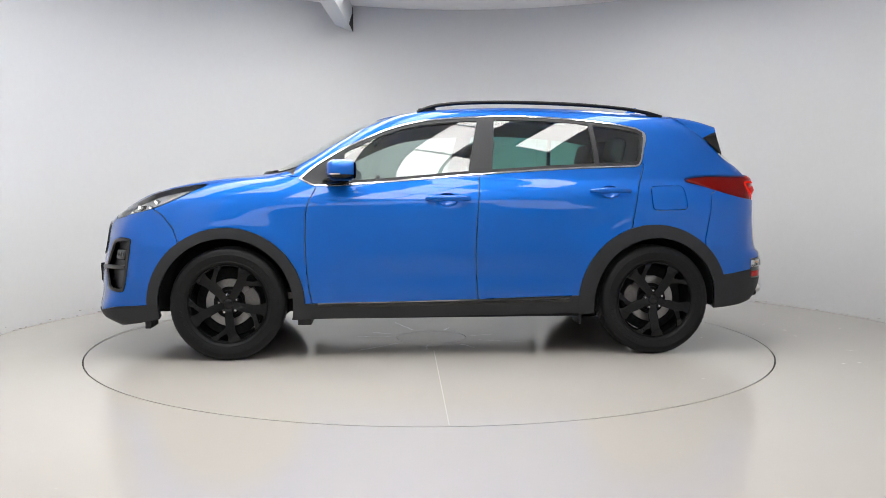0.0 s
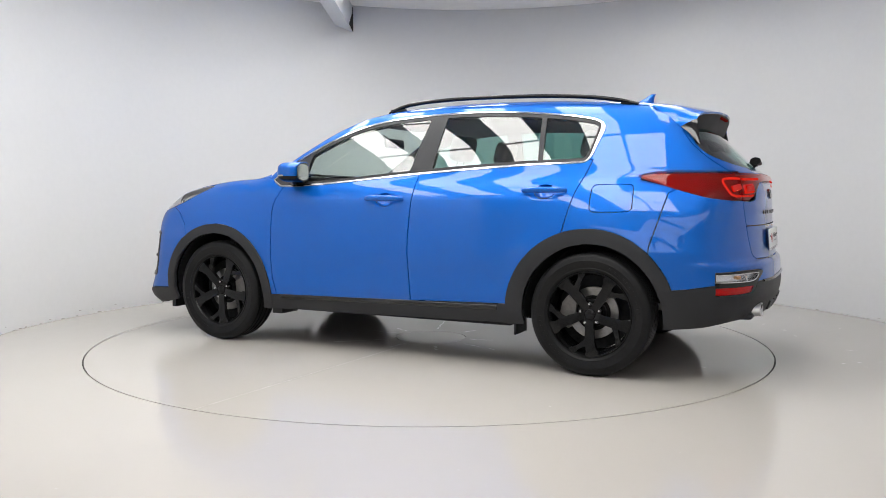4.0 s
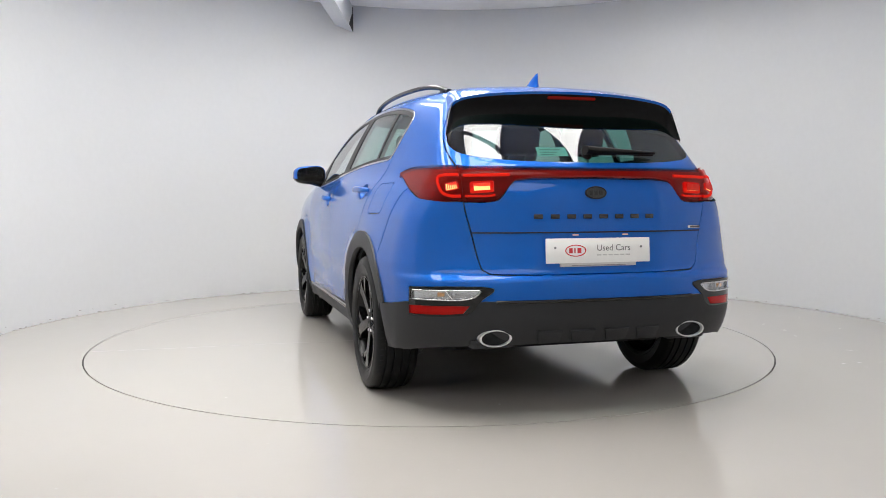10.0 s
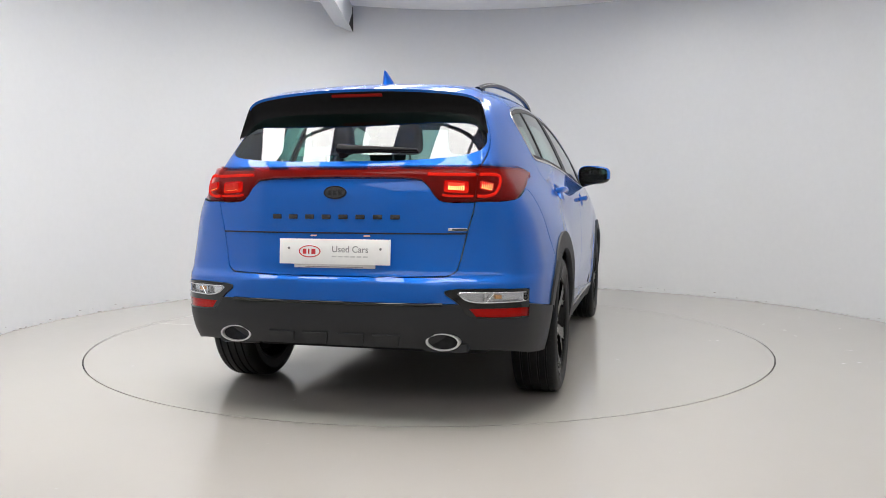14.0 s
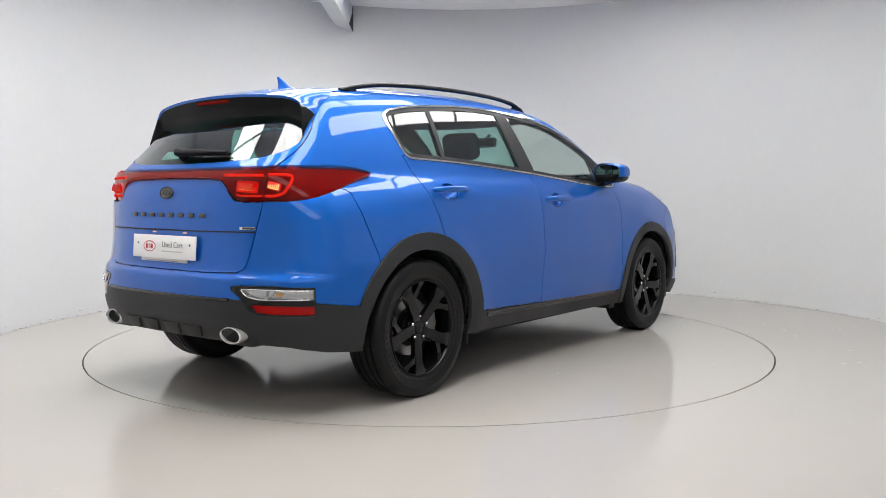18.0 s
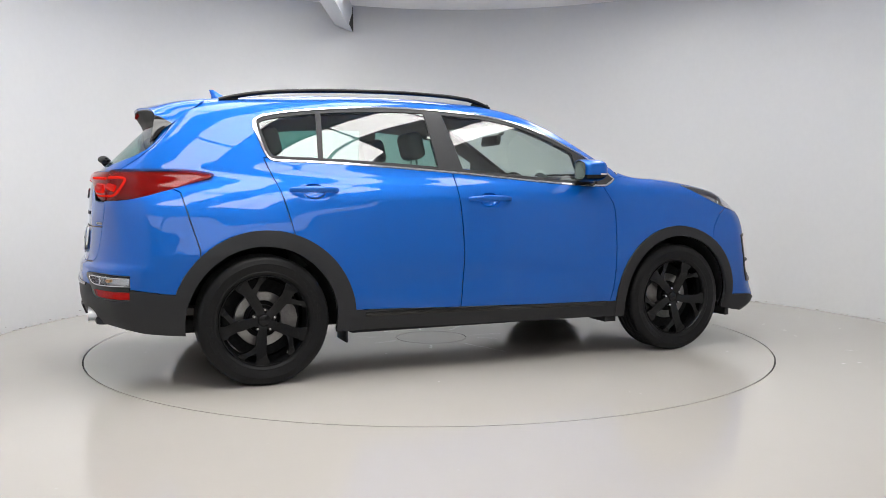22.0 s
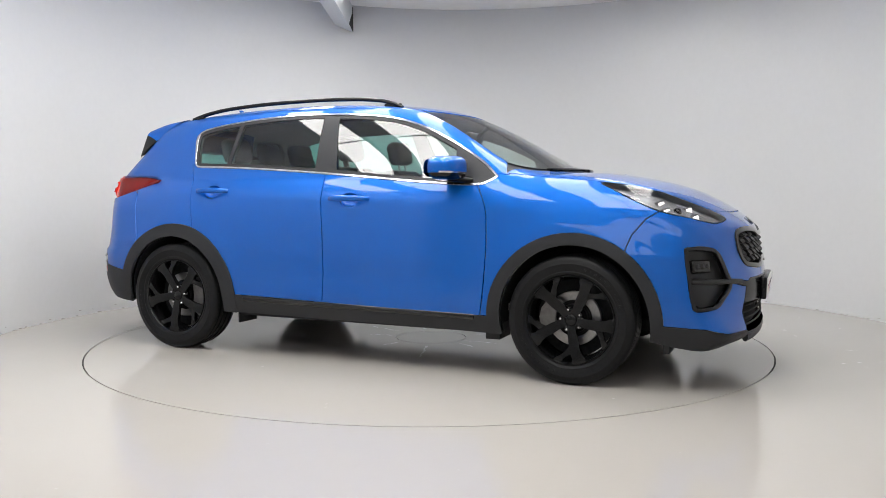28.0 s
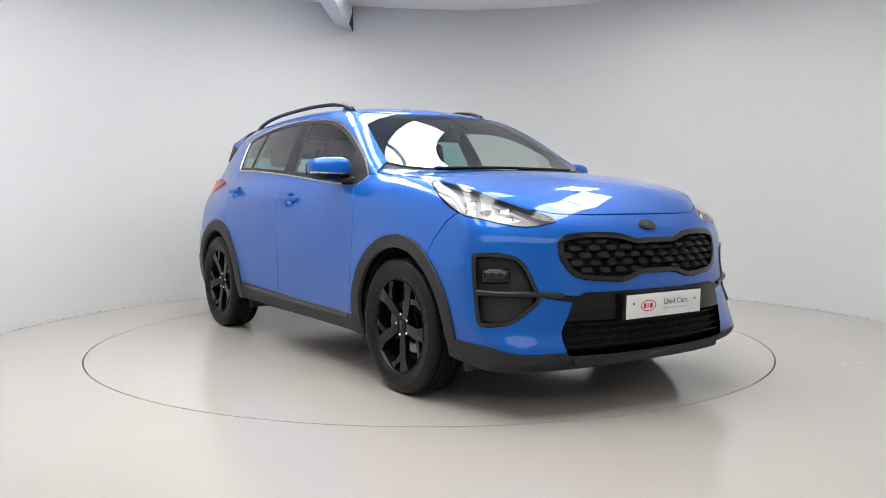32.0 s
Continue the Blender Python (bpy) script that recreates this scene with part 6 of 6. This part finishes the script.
# ---- front wipers ----
for s, y0, y1 in ((-1, -0.52, 0.06), (1, -0.02, 0.50)):
    P = []
    for u in np.linspace(0, 1, 12):
        y = y0 + (y1 - y0) * u
        x = 1.232 - 0.45 * y * y * 0.80 - 0.03 * u - 0.01
        p, n = skin_at("top", x, y)
        P.append(p + n * 0.003)
    bm = bmesh.new()
    tube(bm, P, lambda u: 0.011 - 0.005 * u, 8)
    w = new("front_wiper")
    w.parent = car
    tagged(w, "black windscreen wiper")
    part("arm", bm, SATIN_BLACK, w, "", 60)
    bm = bmesh.new()
    tube(bm, [p + Vector((-0.022, 0, 0.003)) for p in P], 0.005, 8)
    part("blade", bm, DARK_VOID, w, "", 60)

# ---- cabin ----
def seat(x, y, width, two=True):
    top = new("seat")
    top.parent = car
    tagged(top, "black cloth seat")
    top.matrix_basis = pose(x, y, 0.0)
    bm = bmesh.new()
    box(bm, (-0.24, -width / 2, 0.50), (0.27, width / 2, 0.66), 0.05, 3)
    part("cushion", bm, SEAT, top)
    bm = bmesh.new()
    box(bm, (-0.07, -width / 2 + 0.01, 0.0), (0.07, width / 2 - 0.01, 0.62), 0.055, 3, pose(-0.25, 0, 0.60, 0, -17))
    part("backrest", bm, SEAT, top)
    for dy in ((0,) if two else (-0.40, 0, 0.40)):
        bm = bmesh.new()
        box(bm, (-0.045, dy - 0.125, 0.66), (0.055, dy + 0.125, 0.83), 0.04, 3, pose(-0.25, 0, 0.60, 0, -14))
        part("headrest", bm, SEAT, top)
        for e in (-0.05, 0.05):
            bm = bmesh.new()
            tube(bm, [(0, dy + e, 0.58), (0, dy + e, 0.70)], 0.007, 8, up=(1, 0, 0))
            bmesh.ops.transform(bm, matrix=pose(-0.25, 0, 0.60, 0, -14), verts=bm.verts[:])
            part("headrest_post", bm, STEEL, top)


seat(0.12, 0.37, 0.52)
seat(0.12, -0.37, 0.52)
seat(-0.78, 0.0, 1.22, False)
bm = bmesh.new()
prof = spline([(1.20, 1.085), (1.0, 1.09), (0.80, 1.075), (0.66, 1.03), (0.60, 0.95), (0.64, 0.80), (0.72, 0.60)], 4)
va = [[bm.verts.new((x, s * 0.76, z)) for x, z in prof] for s in (-1, 1)]
for i in range(len(prof) - 1):
    bm.faces.new((va[0][i], va[0][i + 1], va[1][i + 1], va[1][i]))
bmesh.ops.recalc_face_normals(bm, faces=bm.faces[:])
part("dashboard", bm, DASH, car, "dark dashboard", 50)
bm = bmesh.new()
box(bm, (0.64, -0.11, 0.98), (0.70, 0.12, 1.12), 0.012)
part("centre_screen", bm, GLOSS_BLACK, car, "dark centre screen")
bm = bmesh.new()
box(bm, (0.62, -0.55, 1.03), (0.86, -0.20, 1.125), 0.05, 3)
part("dial_hood", bm, DASH, car)
bm = bmesh.new()
tube(bm, [(0, 0.185 * math.cos(a), 0.185 * math.sin(a)) for a in [2 * math.pi * k / 40 for k in range(40)]], 0.016, 10, up=(1, 0, 0), closed=True)
st = placed("steering_wheel", bm, DASH, car, pose(0.50, -0.37, 0.99, 0, -25, 0), "dark steering wheel", 60)
bm = bmesh.new()
box(bm, (-0.02, -0.075, -0.05), (0.03, 0.075, 0.05), 0.025, 3)
part("wheel_boss", bm, DASH, st)
for a in (0, 180, 270):
    bm = bmesh.new()
    box(bm, (-0.008, 0.06, -0.018), (0.010, 0.18, 0.018), 0.006)
    o = part("wheel_spoke", bm, DASH, st)
    o.matrix_basis = pose(0, 0, 0, a)
bm = bmesh.new()
box(bm, (-0.02, -0.125, -0.035), (0.02, 0.125, 0.035), 0.016, 3)
im = placed("cabin_mirror", bm, DASH, car, pose(0.44, 0.0, 1.40, 0, 8, 0), "dark cabin mirror")
bm = bmesh.new()
tube(bm, [(0.02, 0, 0.0), (0.06, 0, 0.05), (0.09, 0, 0.075)], 0.012, 8, up=(0, 1, 0))
part("mirror_stalk", bm, DASH, im)
bm = bmesh.new()
prism(bm, [(-1.95, -0.60), (1.15, -0.74), (1.15, 0.74), (-1.95, 0.60)], 0.36, 0.40)
part("cabin_floor", bm, LINING, car, "dark cabin floor")
bm = bmesh.new()
prism(bm, [(-1.88, -0.56), (-1.15, -0.60), (-1.15, 0.60), (-1.88, 0.56)], 0.93, 0.95, 0.004)
part("parcel_shelf", bm, LINING, car, "dark load cover")
bm = bmesh.new()
box(bm, (-0.25, -0.10, 0.40), (0.60, 0.10, 0.76), 0.04, 3)
part("centre_console", bm, DASH, car)
# stickers on the glass
p, n = skin_at("rear", 0.16, 1.225)
bm = bmesh.new()
box(bm, (-0.075, -0.030, -0.0125), (0.075, 0.030, -0.0115))
placed("window_sticker", bm, STICKER, tailgate, seat_on(p, n, (0, -1, 0)), "pale sticker inside the rear window", None)
for k in range(3):
    bm = bmesh.new()
    box(bm, (-0.06, 0.010 - 0.016 * k, -0.0112), (0.045 - 0.02 * k, 0.015 - 0.016 * k, -0.0108))
    placed("sticker_bar", bm, PLATE_INK, tailgate, seat_on(p, n, (0, -1, 0)), "", None)
p, n = skin_at("top", 1.09, 0.40)
bm = bmesh.new()
box(bm, (-0.045, -0.04, -0.0145), (0.045, 0.04, -0.0135))
placed("screen_sticker", bm, STICKER, car, seat_on(p, n, (0, 1, 0)), "pale sticker inside the windscreen", None)


def motions():
    walk(table, [(t, pose(0, 0, 0, 0, 0, a)) for t, a in TURN])
    walk(car, [(t, pose(0, 0, 0, 0, 0, a) @ CAR_SHIFT) for t, a in TURN])


motions()
